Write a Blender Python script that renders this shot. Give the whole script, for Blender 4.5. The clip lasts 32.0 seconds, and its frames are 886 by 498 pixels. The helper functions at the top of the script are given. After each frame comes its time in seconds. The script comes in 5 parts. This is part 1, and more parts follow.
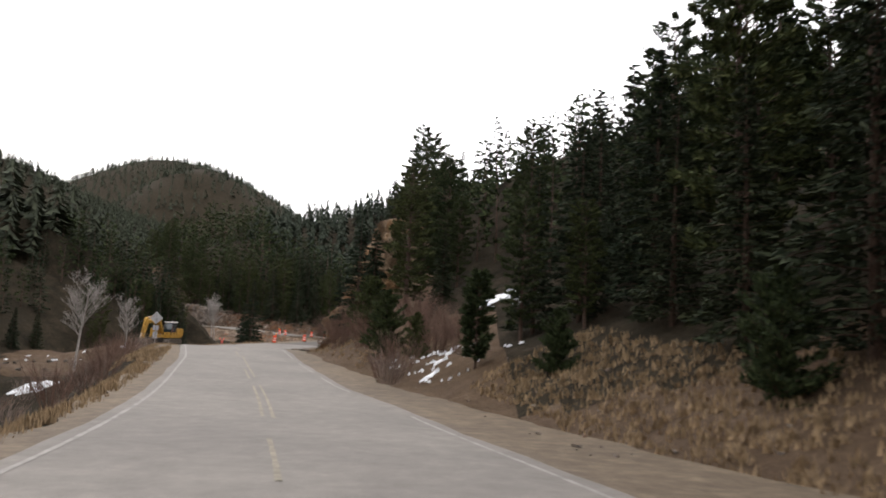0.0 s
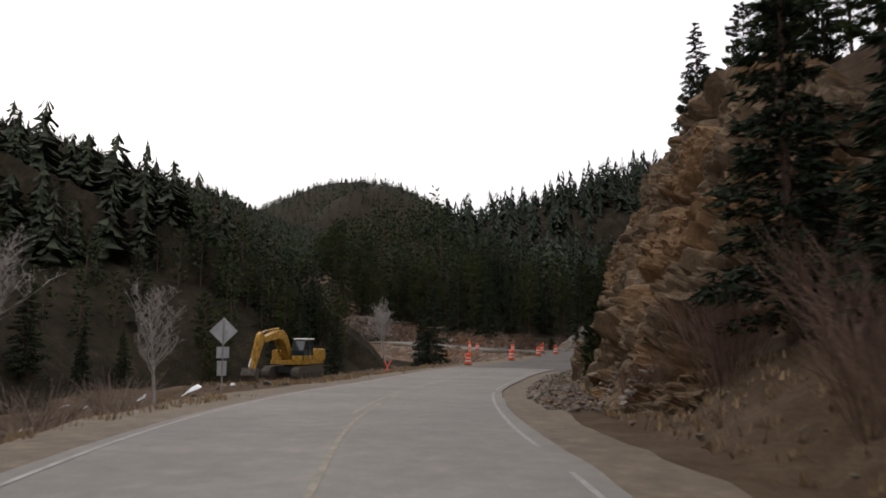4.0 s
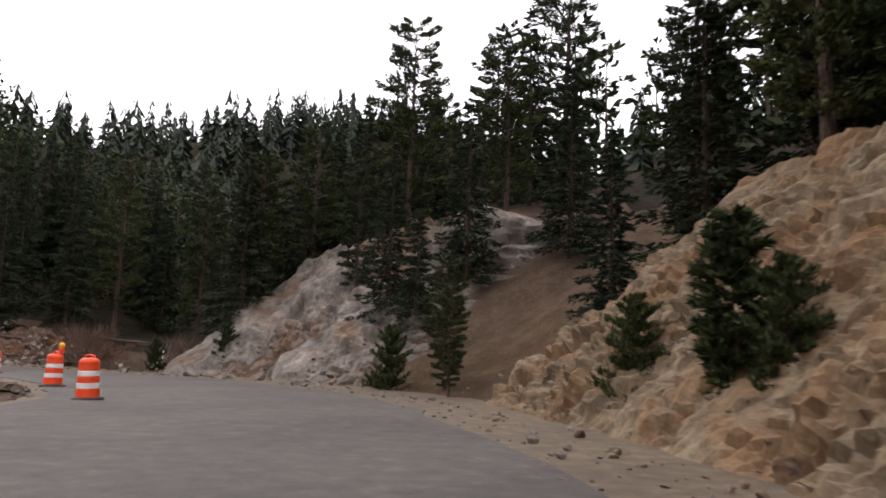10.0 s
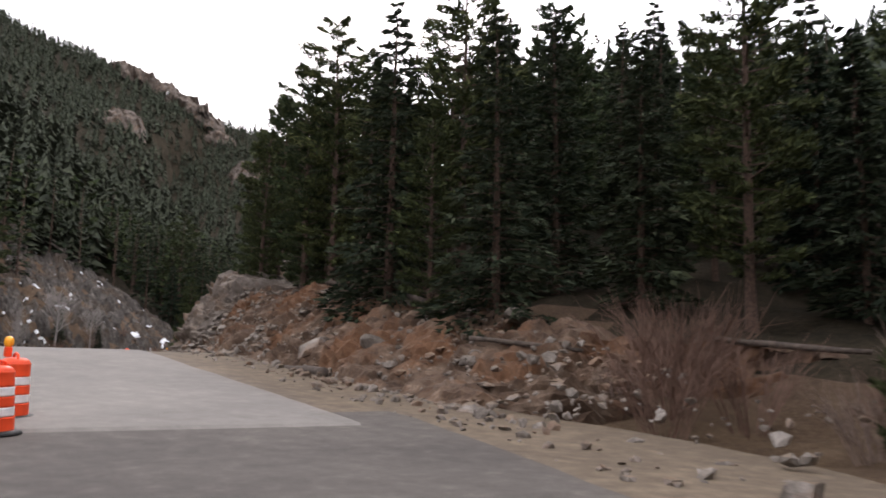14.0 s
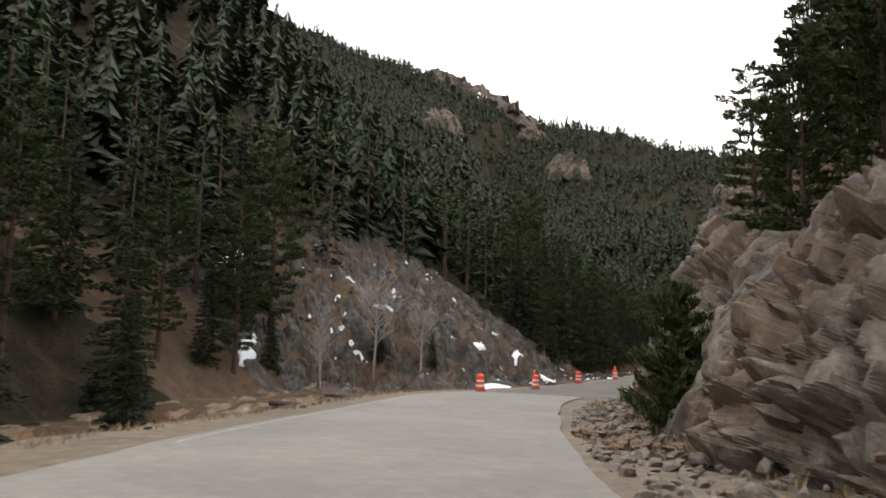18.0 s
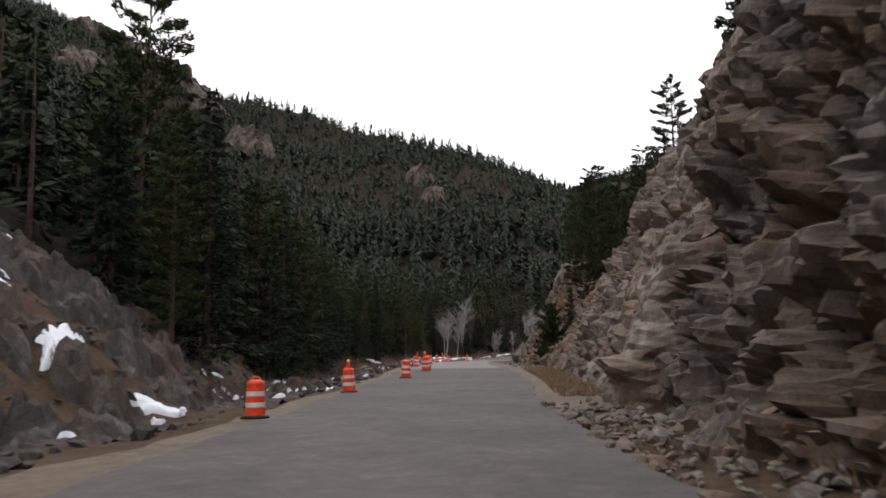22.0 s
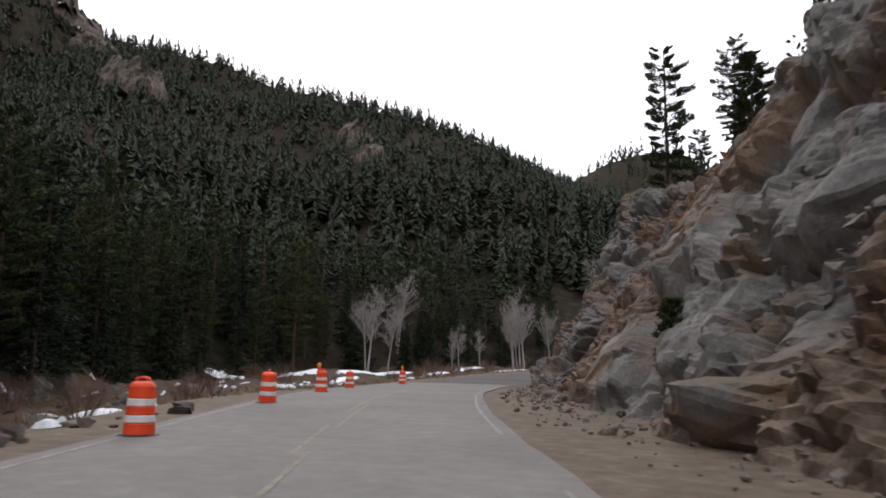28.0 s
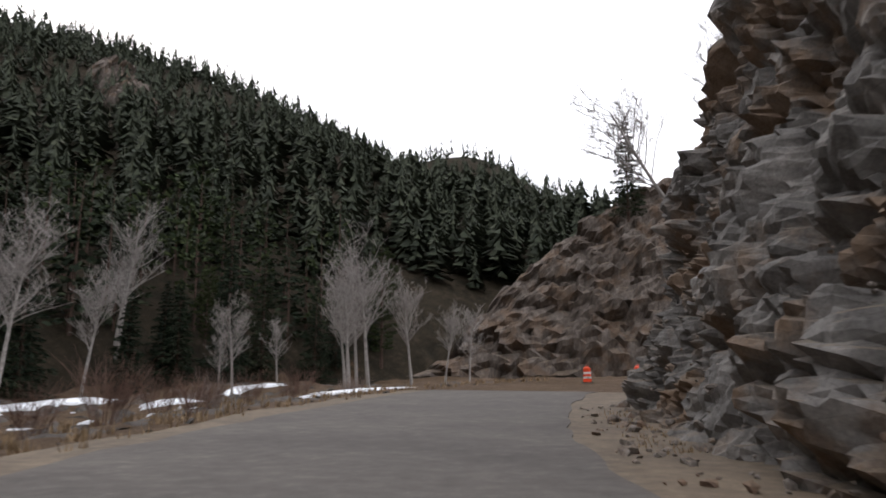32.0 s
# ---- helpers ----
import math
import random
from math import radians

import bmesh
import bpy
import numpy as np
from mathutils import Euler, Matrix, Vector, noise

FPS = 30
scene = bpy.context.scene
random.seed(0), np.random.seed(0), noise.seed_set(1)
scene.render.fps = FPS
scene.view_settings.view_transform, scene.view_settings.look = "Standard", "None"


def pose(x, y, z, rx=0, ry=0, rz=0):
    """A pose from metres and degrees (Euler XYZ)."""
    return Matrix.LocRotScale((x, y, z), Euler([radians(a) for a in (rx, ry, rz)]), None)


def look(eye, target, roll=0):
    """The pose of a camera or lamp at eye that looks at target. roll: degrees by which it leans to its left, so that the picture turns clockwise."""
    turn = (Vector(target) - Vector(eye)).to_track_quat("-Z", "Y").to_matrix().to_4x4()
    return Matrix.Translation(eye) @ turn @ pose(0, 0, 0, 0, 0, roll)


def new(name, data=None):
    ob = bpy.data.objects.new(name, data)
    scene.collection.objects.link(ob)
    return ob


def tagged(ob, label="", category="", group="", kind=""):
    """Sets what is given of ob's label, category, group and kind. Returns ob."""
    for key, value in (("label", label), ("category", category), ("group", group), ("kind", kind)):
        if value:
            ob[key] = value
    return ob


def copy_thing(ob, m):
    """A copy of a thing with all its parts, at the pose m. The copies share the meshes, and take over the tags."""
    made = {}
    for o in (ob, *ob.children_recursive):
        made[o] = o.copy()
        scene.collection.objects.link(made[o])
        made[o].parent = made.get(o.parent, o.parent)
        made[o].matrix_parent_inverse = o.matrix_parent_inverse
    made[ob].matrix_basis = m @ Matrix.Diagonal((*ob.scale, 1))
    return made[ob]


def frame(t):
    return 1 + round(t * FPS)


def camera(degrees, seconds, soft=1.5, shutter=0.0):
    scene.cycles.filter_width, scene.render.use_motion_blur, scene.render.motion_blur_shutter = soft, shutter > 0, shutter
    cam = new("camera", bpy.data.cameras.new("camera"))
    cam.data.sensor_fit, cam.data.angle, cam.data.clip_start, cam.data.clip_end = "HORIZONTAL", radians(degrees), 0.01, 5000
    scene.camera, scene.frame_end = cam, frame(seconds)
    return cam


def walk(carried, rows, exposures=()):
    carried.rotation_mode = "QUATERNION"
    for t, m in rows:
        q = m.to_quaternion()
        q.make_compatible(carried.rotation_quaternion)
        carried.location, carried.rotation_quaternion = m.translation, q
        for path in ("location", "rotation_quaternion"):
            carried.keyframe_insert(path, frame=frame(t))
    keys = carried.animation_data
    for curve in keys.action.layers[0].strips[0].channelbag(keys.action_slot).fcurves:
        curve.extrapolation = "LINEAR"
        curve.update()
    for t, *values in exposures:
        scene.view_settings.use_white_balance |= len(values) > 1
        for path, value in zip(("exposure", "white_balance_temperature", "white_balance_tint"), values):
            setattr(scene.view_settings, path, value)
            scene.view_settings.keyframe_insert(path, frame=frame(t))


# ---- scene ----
cam = camera(61.0, 32.0, soft=1.75, shutter=0.22)
PATH = [
    (0, (0.202, 6.055, 2.746), (0.127, 8.041, 2.964), 2.8),
    (0.5, (-0.454, 10.685, 2.599), (-0.700, 12.657, 2.818), 2.3),
    (1, (-1.362, 15.096, 2.431), (-1.736, 17.047, 2.660), 1.8),
    (1.5, (-2.337, 19.188, 2.276), (-2.783, 21.123, 2.516), 1.4),
    (2, (-3.658, 23.822, 2.130), (-4.155, 25.744, 2.370), 0.8),
    (2.5, (-4.971, 28.346, 1.952), (-5.505, 30.259, 2.190), 0.2),
    (4.5, (-12.973, 52.442, 2.702), (-13.506, 54.356, 2.929), 0.4),
    (5, (-15.023, 59.326, 2.365), (-15.509, 61.252, 2.599), -0.5),
    (5.5, (-16.786, 66.000, 2.151), (-17.202, 67.942, 2.389), 0.0),
    (6, (-18.320, 72.226, 1.918), (-18.641, 74.185, 2.162), 0.5),
    (6.5, (-19.476, 78.732, 1.664), (-19.698, 80.703, 1.921), 1.0),
    (7, (-20.254, 85.502, 1.543), (-20.344, 87.481, 1.815), 0.8),
    (7.5, (-20.694, 91.700, 1.444), (-20.652, 93.679, 1.730), 0.7),
    (8, (-20.584, 97.344, 1.476), (-20.423, 99.315, 1.776), 1.0),
    (8.5, (-20.042, 103.275, 1.507), (-19.757, 105.232, 1.809), 1.7),
    (9, (-19.055, 109.061, 1.548), (-18.663, 111.001, 1.832), 0.8),
    (9.5, (-18.001, 114.973, 1.733), (-17.586, 116.908, 2.016), 1.7),
    (10, (-17.200, 120.316, 1.715), (-16.887, 122.270, 2.005), 2.2),
    (10.5, (-16.750, 125.339, 1.746), (-16.567, 127.310, 2.035), 1.7),
    (11, (-16.645, 130.316, 1.864), (-16.616, 132.294, 2.155), 0.5),
    (11.5, (-16.920, 134.761, 2.012), (-17.076, 136.736, 2.284), 0.8),
    (12, (-17.952, 139.626, 2.013), (-18.305, 141.582, 2.229), -0.1),
    (12.5, (-19.080, 143.923, 2.021), (-19.644, 145.829, 2.244), 0.5),
    (13, (-20.673, 147.852, 1.931), (-21.462, 149.675, 2.168), 0.4),
    (13.5, (-22.922, 151.314, 1.900), (-23.915, 153.030, 2.168), 1.6),
    (14, (-25.391, 154.555, 1.815), (-26.601, 156.125, 2.081), 1.6),
    (14.5, (-28.136, 157.410, 1.788), (-29.511, 158.834, 2.072), 0.5),
    (15, (-30.917, 159.852, 1.785), (-32.383, 161.176, 2.095), 0.7),
    (15.5, (-34.096, 162.187, 1.818), (-35.686, 163.365, 2.111), 0.9),
    (17.5, (-53.617, 169.207, 2.915), (-55.394, 170.090, 3.165), 2.3),
    (18, (-58.427, 171.573, 2.795), (-60.160, 172.541, 3.044), 1.9),
    (18.5, (-63.212, 174.430, 2.592), (-64.891, 175.490, 2.830), 0.6),
    (19, (-68.169, 177.562, 2.404), (-69.793, 178.709, 2.627), -0.3),
    (19.5, (-72.880, 180.821, 2.165), (-74.443, 182.047, 2.399), -1.0),
    (20, (-77.619, 184.516, 2.033), (-79.102, 185.835, 2.287), -0.8),
    (20.5, (-82.277, 188.711, 1.887), (-83.654, 190.138, 2.147), -1.0),
    (21, (-86.575, 192.991, 1.791), (-87.870, 194.489, 2.072), -0.7),
    (21.5, (-90.745, 197.256, 1.628), (-91.989, 198.799, 1.895), -0.8),
    (22, (-94.887, 201.778, 1.413), (-96.071, 203.367, 1.681), -0.6),
    (22.5, (-98.928, 206.881, 1.260), (-100.055, 208.509, 1.538), -1.5),
    (23, (-102.973, 212.426, 1.180), (-104.052, 214.081, 1.487), -1.3),
    (23.5, (-106.720, 218.134, 1.165), (-107.779, 219.800, 1.482), -0.4),
    (24, (-110.150, 223.601, 1.226), (-111.191, 225.280, 1.539), -0.1),
    (24.5, (-113.197, 228.530, 1.229), (-114.226, 230.216, 1.544), -0.9),
    (25, (-116.098, 232.866, 1.350), (-117.125, 234.552, 1.671), -0.7),
    (25.5, (-118.934, 236.991, 1.387), (-119.973, 238.673, 1.690), 1.0),
    (26, (-121.752, 241.192, 1.391), (-122.810, 242.867, 1.669), -0.2),
    (26.5, (-124.956, 245.583, 1.618), (-126.037, 247.235, 1.935), 0.9),
    (28.5, (-141.372, 268.955, 1.223), (-142.420, 270.634, 1.512), 1.2),
    (29, (-145.108, 274.601, 1.245), (-146.139, 276.291, 1.532), 0.9),
    (29.5, (-148.801, 280.249, 1.267), (-149.811, 281.953, 1.542), 0.7),
    (30, (-152.326, 285.862, 1.222), (-153.292, 287.592, 1.493), 0.6),
    (30.5, (-155.586, 291.403, 1.158), (-156.493, 293.164, 1.437), 0.0),
    (31, (-158.498, 296.958, 1.188), (-159.322, 298.756, 1.482), -0.4),
    (31.5, (-161.058, 302.614, 1.110), (-161.773, 304.456, 1.416), -0.6),
    (32, (-163.388, 308.392, 1.070), (-163.961, 310.278, 1.408), 0.3),
]
walk(cam, [(t, look(e, g, r)) for t, e, g, r in PATH],
     [(0, 0.1, 6500, 11), (1, -0.42, 6900, 10), (2, -0.68, 7200, 9), (4.5, -0.6, 6400, 12), (6, -0.85, 7000, 6), (8, -0.5, 8000, 6), (9, 0.1, 6600, 13), (12, 0.2, 6350, 17),
      (14, 0.32, 6300, 15), (15, 0.28, 6300, 15), (18, 0.32, 6500, 8), (20, 0.1, 6400, 9), (21, -0.25, 6200, 13), (23, -0.25, 6300, 13), (26, -0.35, 6200, 13), (29, -0.25, 6150, 13), (32, -0.2, 6200, 12)])

# ---- world and light ----
world = bpy.data.worlds.new("overcast_sky")
scene.world = world
world.use_nodes = True
wt = world.node_tree
wt.nodes.clear()
w_out = wt.nodes.new("ShaderNodeOutputWorld")
w_bg = wt.nodes.new("ShaderNodeBackground")
w_sky = wt.nodes.new("ShaderNodeTexSky")
w_sky.sky_type = "NISHITA"
w_sky.sun_disc = False
w_sky.sun_elevation = radians(32)
w_sky.sun_rotation = radians(-45)
w_sky.dust_density = 3.0
w_scale = wt.nodes.new("ShaderNodeMix")
w_scale.data_type = "RGBA"
w_scale.inputs[0].default_value = 0.86
w_scale.inputs[7].default_value = (18.4, 18.0, 18.1, 1)
wt.links.new(w_sky.outputs[0], w_scale.inputs[6])
wt.links.new(w_scale.outputs[2], w_bg.inputs[0])
w_bg.inputs[1].default_value = 0.12
wt.links.new(w_bg.outputs[0], w_out.inputs[0])
sun = new("sun", bpy.data.lights.new("sun", "SUN"))
sun.data.energy = 0.6
sun.data.angle = radians(24)
sun.data.color = (1.0, 0.95, 0.88)
sun.matrix_world = look((0, 0, 0), (math.sin(radians(45)), -math.cos(radians(45)), -0.62))


# ---- materials ----
def material(name, rough=0.9, metal=0.0):
    m = bpy.data.materials.new(name)
    m.use_nodes = True
    b = m.node_tree.nodes["Principled BSDF"]
    b.inputs["Roughness"].default_value = rough
    b.inputs["Metallic"].default_value = metal
    b.inputs["Specular IOR Level"].default_value = 0.3
    return m, m.node_tree, b


def ramp(nt, fac, stops):
    r = nt.nodes.new("ShaderNodeValToRGB")
    while len(r.color_ramp.elements) > 2:
        r.color_ramp.elements.remove(r.color_ramp.elements[-1])
    for k, (p, c) in enumerate(stops):
        e = r.color_ramp.elements[k] if k < 2 else r.color_ramp.elements.new(p)
        e.position = p
        e.color = (*c, 1)
    nt.links.new(fac, r.inputs[0])
    return r.outputs[0]


def noise_tex(nt, scale, detail=6.0, rough=0.6, squash=(1, 1, 1), turn=(0, 0, 0), kind="noise"):
    tc = nt.nodes.new("ShaderNodeTexCoord")
    mp = nt.nodes.new("ShaderNodeMapping")
    mp.inputs["Scale"].default_value = squash
    mp.inputs["Rotation"].default_value = turn
    nt.links.new(tc.outputs["Object"], mp.inputs[0])
    if kind == "noise":
        n = nt.nodes.new("ShaderNodeTexNoise")
        n.inputs["Detail"].default_value = detail
        n.inputs["Roughness"].default_value = rough
    else:
        n = nt.nodes.new("ShaderNodeTexVoronoi")
        n.feature = kind
    n.inputs["Scale"].default_value = scale
    nt.links.new(mp.outputs[0], n.inputs["Vector"])
    return n


def mix(nt, fac, a, b, how="MIX"):
    m = nt.nodes.new("ShaderNodeMix")
    m.data_type = "RGBA"
    m.blend_type = how
    for socket, value in ((m.inputs[0], fac), (m.inputs[6], a), (m.inputs[7], b)):
        if isinstance(value, bpy.types.NodeSocket):
            nt.links.new(value, socket)
        elif isinstance(value, tuple):
            socket.default_value = (*value, 1)
        else:
            socket.default_value = value
    return m.outputs[2]


def bump(nt, b, height, strength=0.5, distance=0.1, after=None):
    n = nt.nodes.new("ShaderNodeBump")
    n.inputs["Strength"].default_value = strength
    n.inputs["Distance"].default_value = distance
    nt.links.new(height, n.inputs["Height"])
    if after:
        nt.links.new(after, n.inputs["Normal"])
    nt.links.new(n.outputs[0], b.inputs["Normal"])
    return n.outputs[0]


def ground_material():
    m, nt, b = material("hillside_earth", 0.95)
    b.inputs["Specular IOR Level"].default_value = 0.08
    big = noise_tex(nt, 0.09, 5)
    mid = noise_tex(nt, 0.8, 8, 0.7)
    fine = noise_tex(nt, 9.0, 6, 0.75)
    c1 = ramp(nt, mid.outputs[0], [(0.3, (0.045, 0.029, 0.02)), (0.5, (0.095, 0.063, 0.042)), (0.72, (0.19, 0.14, 0.098))])
    c2 = ramp(nt, fine.outputs[0], [(0.3, (0.05, 0.036, 0.026)), (0.58, (0.12, 0.085, 0.058)), (0.75, (0.27, 0.215, 0.16))])
    c = mix(nt, 0.5, c1, c2)
    g = ramp(nt, big.outputs[0], [(0.42, (1, 1, 1)), (0.62, (0.72, 0.68, 0.55))])
    nt.links.new(mix(nt, 0.8, c, g, "MULTIPLY"), b.inputs["Base Color"])
    n1 = bump(nt, b, mid.outputs[0], 0.7, 0.4)
    bump(nt, b, fine.outputs[0], 0.7, 0.08, n1)
    return m


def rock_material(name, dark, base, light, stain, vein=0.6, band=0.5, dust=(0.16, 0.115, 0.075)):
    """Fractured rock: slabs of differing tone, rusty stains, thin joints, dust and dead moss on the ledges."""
    m, nt, b = material(name, 0.86)
    b.inputs["Specular IOR Level"].default_value = 0.2
    mid = noise_tex(nt, 1.3, 10, 0.72, (1, 1, 0.6), (0.5, 0.4, 0.3))
    fine = noise_tex(nt, 16.0, 8, 0.75)
    big = noise_tex(nt, 0.33, 6, 0.65)
    c = ramp(nt, mid.outputs[0], [(0.3, dark), (0.5, base), (0.72, light)])
    slab, rust = nt.nodes.new("ShaderNodeAttribute"), nt.nodes.new("ShaderNodeAttribute")
    slab.attribute_name, rust.attribute_name = "tone", "stain"
    lift = nt.nodes.new("ShaderNodeMath")
    lift.operation = "MULTIPLY_ADD"
    lift.inputs[1].default_value, lift.inputs[2].default_value = 0.5, 0.5
    nt.links.new(slab.outputs["Fac"], lift.inputs[0])
    c = mix(nt, 0.9, c, ramp(nt, lift.outputs[0], [(0.05, (0.58, 0.57, 0.56)), (0.5, (1, 1, 1)), (0.95, (1.5, 1.47, 1.43))]), "MULTIPLY")
    where = nt.nodes.new("ShaderNodeMath")
    where.operation = "MULTIPLY_ADD"
    where.inputs[1].default_value = 0.13
    nt.links.new(rust.outputs["Fac"], where.inputs[0])
    nt.links.new(big.outputs[0], where.inputs[2])
    s = ramp(nt, where.outputs[0], [(0.5, (0, 0, 0)), (0.62, (1, 1, 1))])
    c = mix(nt, s, c, mix(nt, 0.62, c, stain))
    c = mix(nt, 0.8, c, ramp(nt, fine.outputs[0], [(0.3, (0.6, 0.6, 0.6)), (0.7, (1.38, 1.35, 1.32))]), "MULTIPLY")
    crack = noise_tex(nt, 1.7, kind="DISTANCE_TO_EDGE", squash=(1, 1, 1.4), turn=(0.9, 0.25, 0.3))
    c = mix(nt, vein, c, ramp(nt, crack.outputs[0], [(0.0, (0.3, 0.28, 0.27)), (0.022, (1, 1, 1))]), "MULTIPLY")
    strata = noise_tex(nt, 2.6, 7, 0.7, (1, 1, 0.2), (0.35, 0.5, 0.3))
    c = mix(nt, band, c, ramp(nt, strata.outputs[0], [(0.36, (0.6, 0.58, 0.56)), (0.64, (1.3, 1.28, 1.25))]), "MULTIPLY")
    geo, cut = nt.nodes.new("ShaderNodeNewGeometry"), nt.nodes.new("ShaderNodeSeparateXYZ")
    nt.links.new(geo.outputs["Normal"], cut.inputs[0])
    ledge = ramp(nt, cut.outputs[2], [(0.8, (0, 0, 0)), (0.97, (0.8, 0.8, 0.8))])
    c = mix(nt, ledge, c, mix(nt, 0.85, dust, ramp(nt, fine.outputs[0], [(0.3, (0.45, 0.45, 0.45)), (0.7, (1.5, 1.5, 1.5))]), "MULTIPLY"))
    nt.links.new(c, b.inputs["Base Color"])
    n1 = bump(nt, b, mid.outputs[0], 0.35, 0.12)
    n2 = bump(nt, b, strata.outputs[0], 0.3, 0.06, n1)
    bump(nt, b, fine.outputs[0], 0.7, 0.025, n2)
    return m


def road_material(name, a, bcol, c3, wear):
    m, nt, b = material(name, 0.85)
    big = noise_tex(nt, 0.25, 5, 0.6)
    fine = noise_tex(nt, 60.0, 4, 0.7)
    mid = noise_tex(nt, 2.5, 7, 0.7)
    c = ramp(nt, mid.outputs[0], [(0.3, a), (0.55, bcol), (0.75, c3)])
    d = ramp(nt, big.outputs[0], [(0.38, (0.78, 0.76, 0.74)), (0.6, (1.1, 1.08, 1.04))])
    c = mix(nt, wear, c, d, "MULTIPLY")
    f = ramp(nt, fine.outputs[0], [(0.25, (0.7, 0.7, 0.7)), (0.7, (1.2, 1.2, 1.2))])
    nt.links.new(mix(nt, 0.7, c, f, "MULTIPLY"), b.inputs["Base Color"])
    bump(nt, b, fine.outputs[0], 0.35, 0.01)
    return m


def plain(name, colour, rough=0.6, metal=0.0, vary=0.25, scale=6.0):
    m, nt, b = material(name, rough, metal)
    n = noise_tex(nt, scale, 6, 0.65)
    lo = tuple(v * (1 - vary) for v in colour)
    hi = tuple(min(1.0, v * (1 + vary)) for v in colour)
    nt.links.new(ramp(nt, n.outputs[0], [(0.35, lo), (0.65, hi)]), b.inputs["Base Color"])
    bump(nt, b, n.outputs[0], 0.15, 0.02)
    return m


def foliage(name, dark, light, top):
    m, nt, b = material(name, 0.75)
    geo = nt.nodes.new("ShaderNodeNewGeometry")
    info = nt.nodes.new("ShaderNodeObjectInfo")
    c = ramp(nt, geo.outputs["Random Per Island"], [(0.0, dark), (0.6, light), (1.0, top)])
    t = ramp(nt, info.outputs["Random"], [(0.0, (0.75, 0.82, 0.8)), (1.0, (1.2, 1.12, 0.95))])
    nt.links.new(mix(nt, 1.0, c, t, "MULTIPLY"), b.inputs["Base Color"])
    b.inputs["Specular IOR Level"].default_value = 0.06
    return m


M_EARTH = ground_material()
# needle duff, its colour darkened further for the shade under the trees
def floor_material():
    m, nt, b = material("shaded_needle_forest_floor", 0.97)
    b.inputs["Specular IOR Level"].default_value = 0.05
    mid = noise_tex(nt, 0.5, 8, 0.75)
    fine = noise_tex(nt, 6.0, 6, 0.75)
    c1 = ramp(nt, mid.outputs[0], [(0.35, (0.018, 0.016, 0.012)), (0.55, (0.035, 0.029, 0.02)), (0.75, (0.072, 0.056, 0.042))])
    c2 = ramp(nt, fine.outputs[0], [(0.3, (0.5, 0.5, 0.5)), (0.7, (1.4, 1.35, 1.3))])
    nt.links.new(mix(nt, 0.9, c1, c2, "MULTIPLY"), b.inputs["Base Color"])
    bump(nt, b, mid.outputs[0], 0.8, 0.5)
    return m


M_FLOOR = floor_material()
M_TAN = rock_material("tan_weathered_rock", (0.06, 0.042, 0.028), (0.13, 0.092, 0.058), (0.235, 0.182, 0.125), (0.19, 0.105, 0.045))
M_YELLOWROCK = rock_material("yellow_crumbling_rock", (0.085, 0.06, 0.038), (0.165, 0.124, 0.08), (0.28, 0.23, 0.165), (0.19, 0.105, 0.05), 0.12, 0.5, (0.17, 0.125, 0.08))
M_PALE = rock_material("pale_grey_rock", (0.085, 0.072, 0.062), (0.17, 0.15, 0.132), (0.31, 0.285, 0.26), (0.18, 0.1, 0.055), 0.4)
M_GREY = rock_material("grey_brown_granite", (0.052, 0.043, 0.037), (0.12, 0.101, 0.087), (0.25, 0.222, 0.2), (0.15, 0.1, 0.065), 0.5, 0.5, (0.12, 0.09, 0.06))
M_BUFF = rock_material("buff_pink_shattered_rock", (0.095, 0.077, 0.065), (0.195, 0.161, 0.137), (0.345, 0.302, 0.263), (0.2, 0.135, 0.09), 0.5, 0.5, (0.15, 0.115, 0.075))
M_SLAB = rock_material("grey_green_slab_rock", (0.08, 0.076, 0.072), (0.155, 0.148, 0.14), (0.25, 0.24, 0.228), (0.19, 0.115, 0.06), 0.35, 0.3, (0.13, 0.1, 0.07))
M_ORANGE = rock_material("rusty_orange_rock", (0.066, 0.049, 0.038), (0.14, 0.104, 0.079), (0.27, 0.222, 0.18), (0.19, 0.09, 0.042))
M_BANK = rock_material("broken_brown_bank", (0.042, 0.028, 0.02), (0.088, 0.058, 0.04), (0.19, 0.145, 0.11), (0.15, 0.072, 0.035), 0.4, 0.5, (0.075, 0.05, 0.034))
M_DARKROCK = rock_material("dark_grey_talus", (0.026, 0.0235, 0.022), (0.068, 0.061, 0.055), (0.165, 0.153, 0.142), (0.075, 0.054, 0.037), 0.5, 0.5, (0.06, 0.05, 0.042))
M_ASPHALT = road_material("dusty_worn_asphalt", (0.145, 0.134, 0.123), (0.18, 0.168, 0.155), (0.22, 0.203, 0.184), 0.6)
M_DIRTROAD = road_material("packed_road_base", (0.056, 0.05, 0.045), (0.082, 0.073, 0.066), (0.13, 0.115, 0.103), 0.9)
M_SHOULDER = road_material("sandy_shoulder", (0.075, 0.056, 0.038), (0.125, 0.095, 0.065), (0.2, 0.156, 0.11), 0.7)
M_PINE = foliage("pine_needles", (0.018, 0.0245, 0.0125), (0.043, 0.055, 0.025), (0.085, 0.095, 0.042))
M_SPRUCE = foliage("spruce_needles", (0.0125, 0.018, 0.0125), (0.027, 0.036, 0.0235), (0.048, 0.058, 0.036))
# far needles paler and greyer: the haze of the air is mixed into their colour
M_FAR = foliage("hazed_far_conifer_needles", (0.034, 0.04, 0.032), (0.047, 0.055, 0.041), (0.063, 0.07, 0.051))
M_BARK = plain("reddish_pine_bark", (0.075, 0.048, 0.036), 0.95, 0, 0.45, 9)
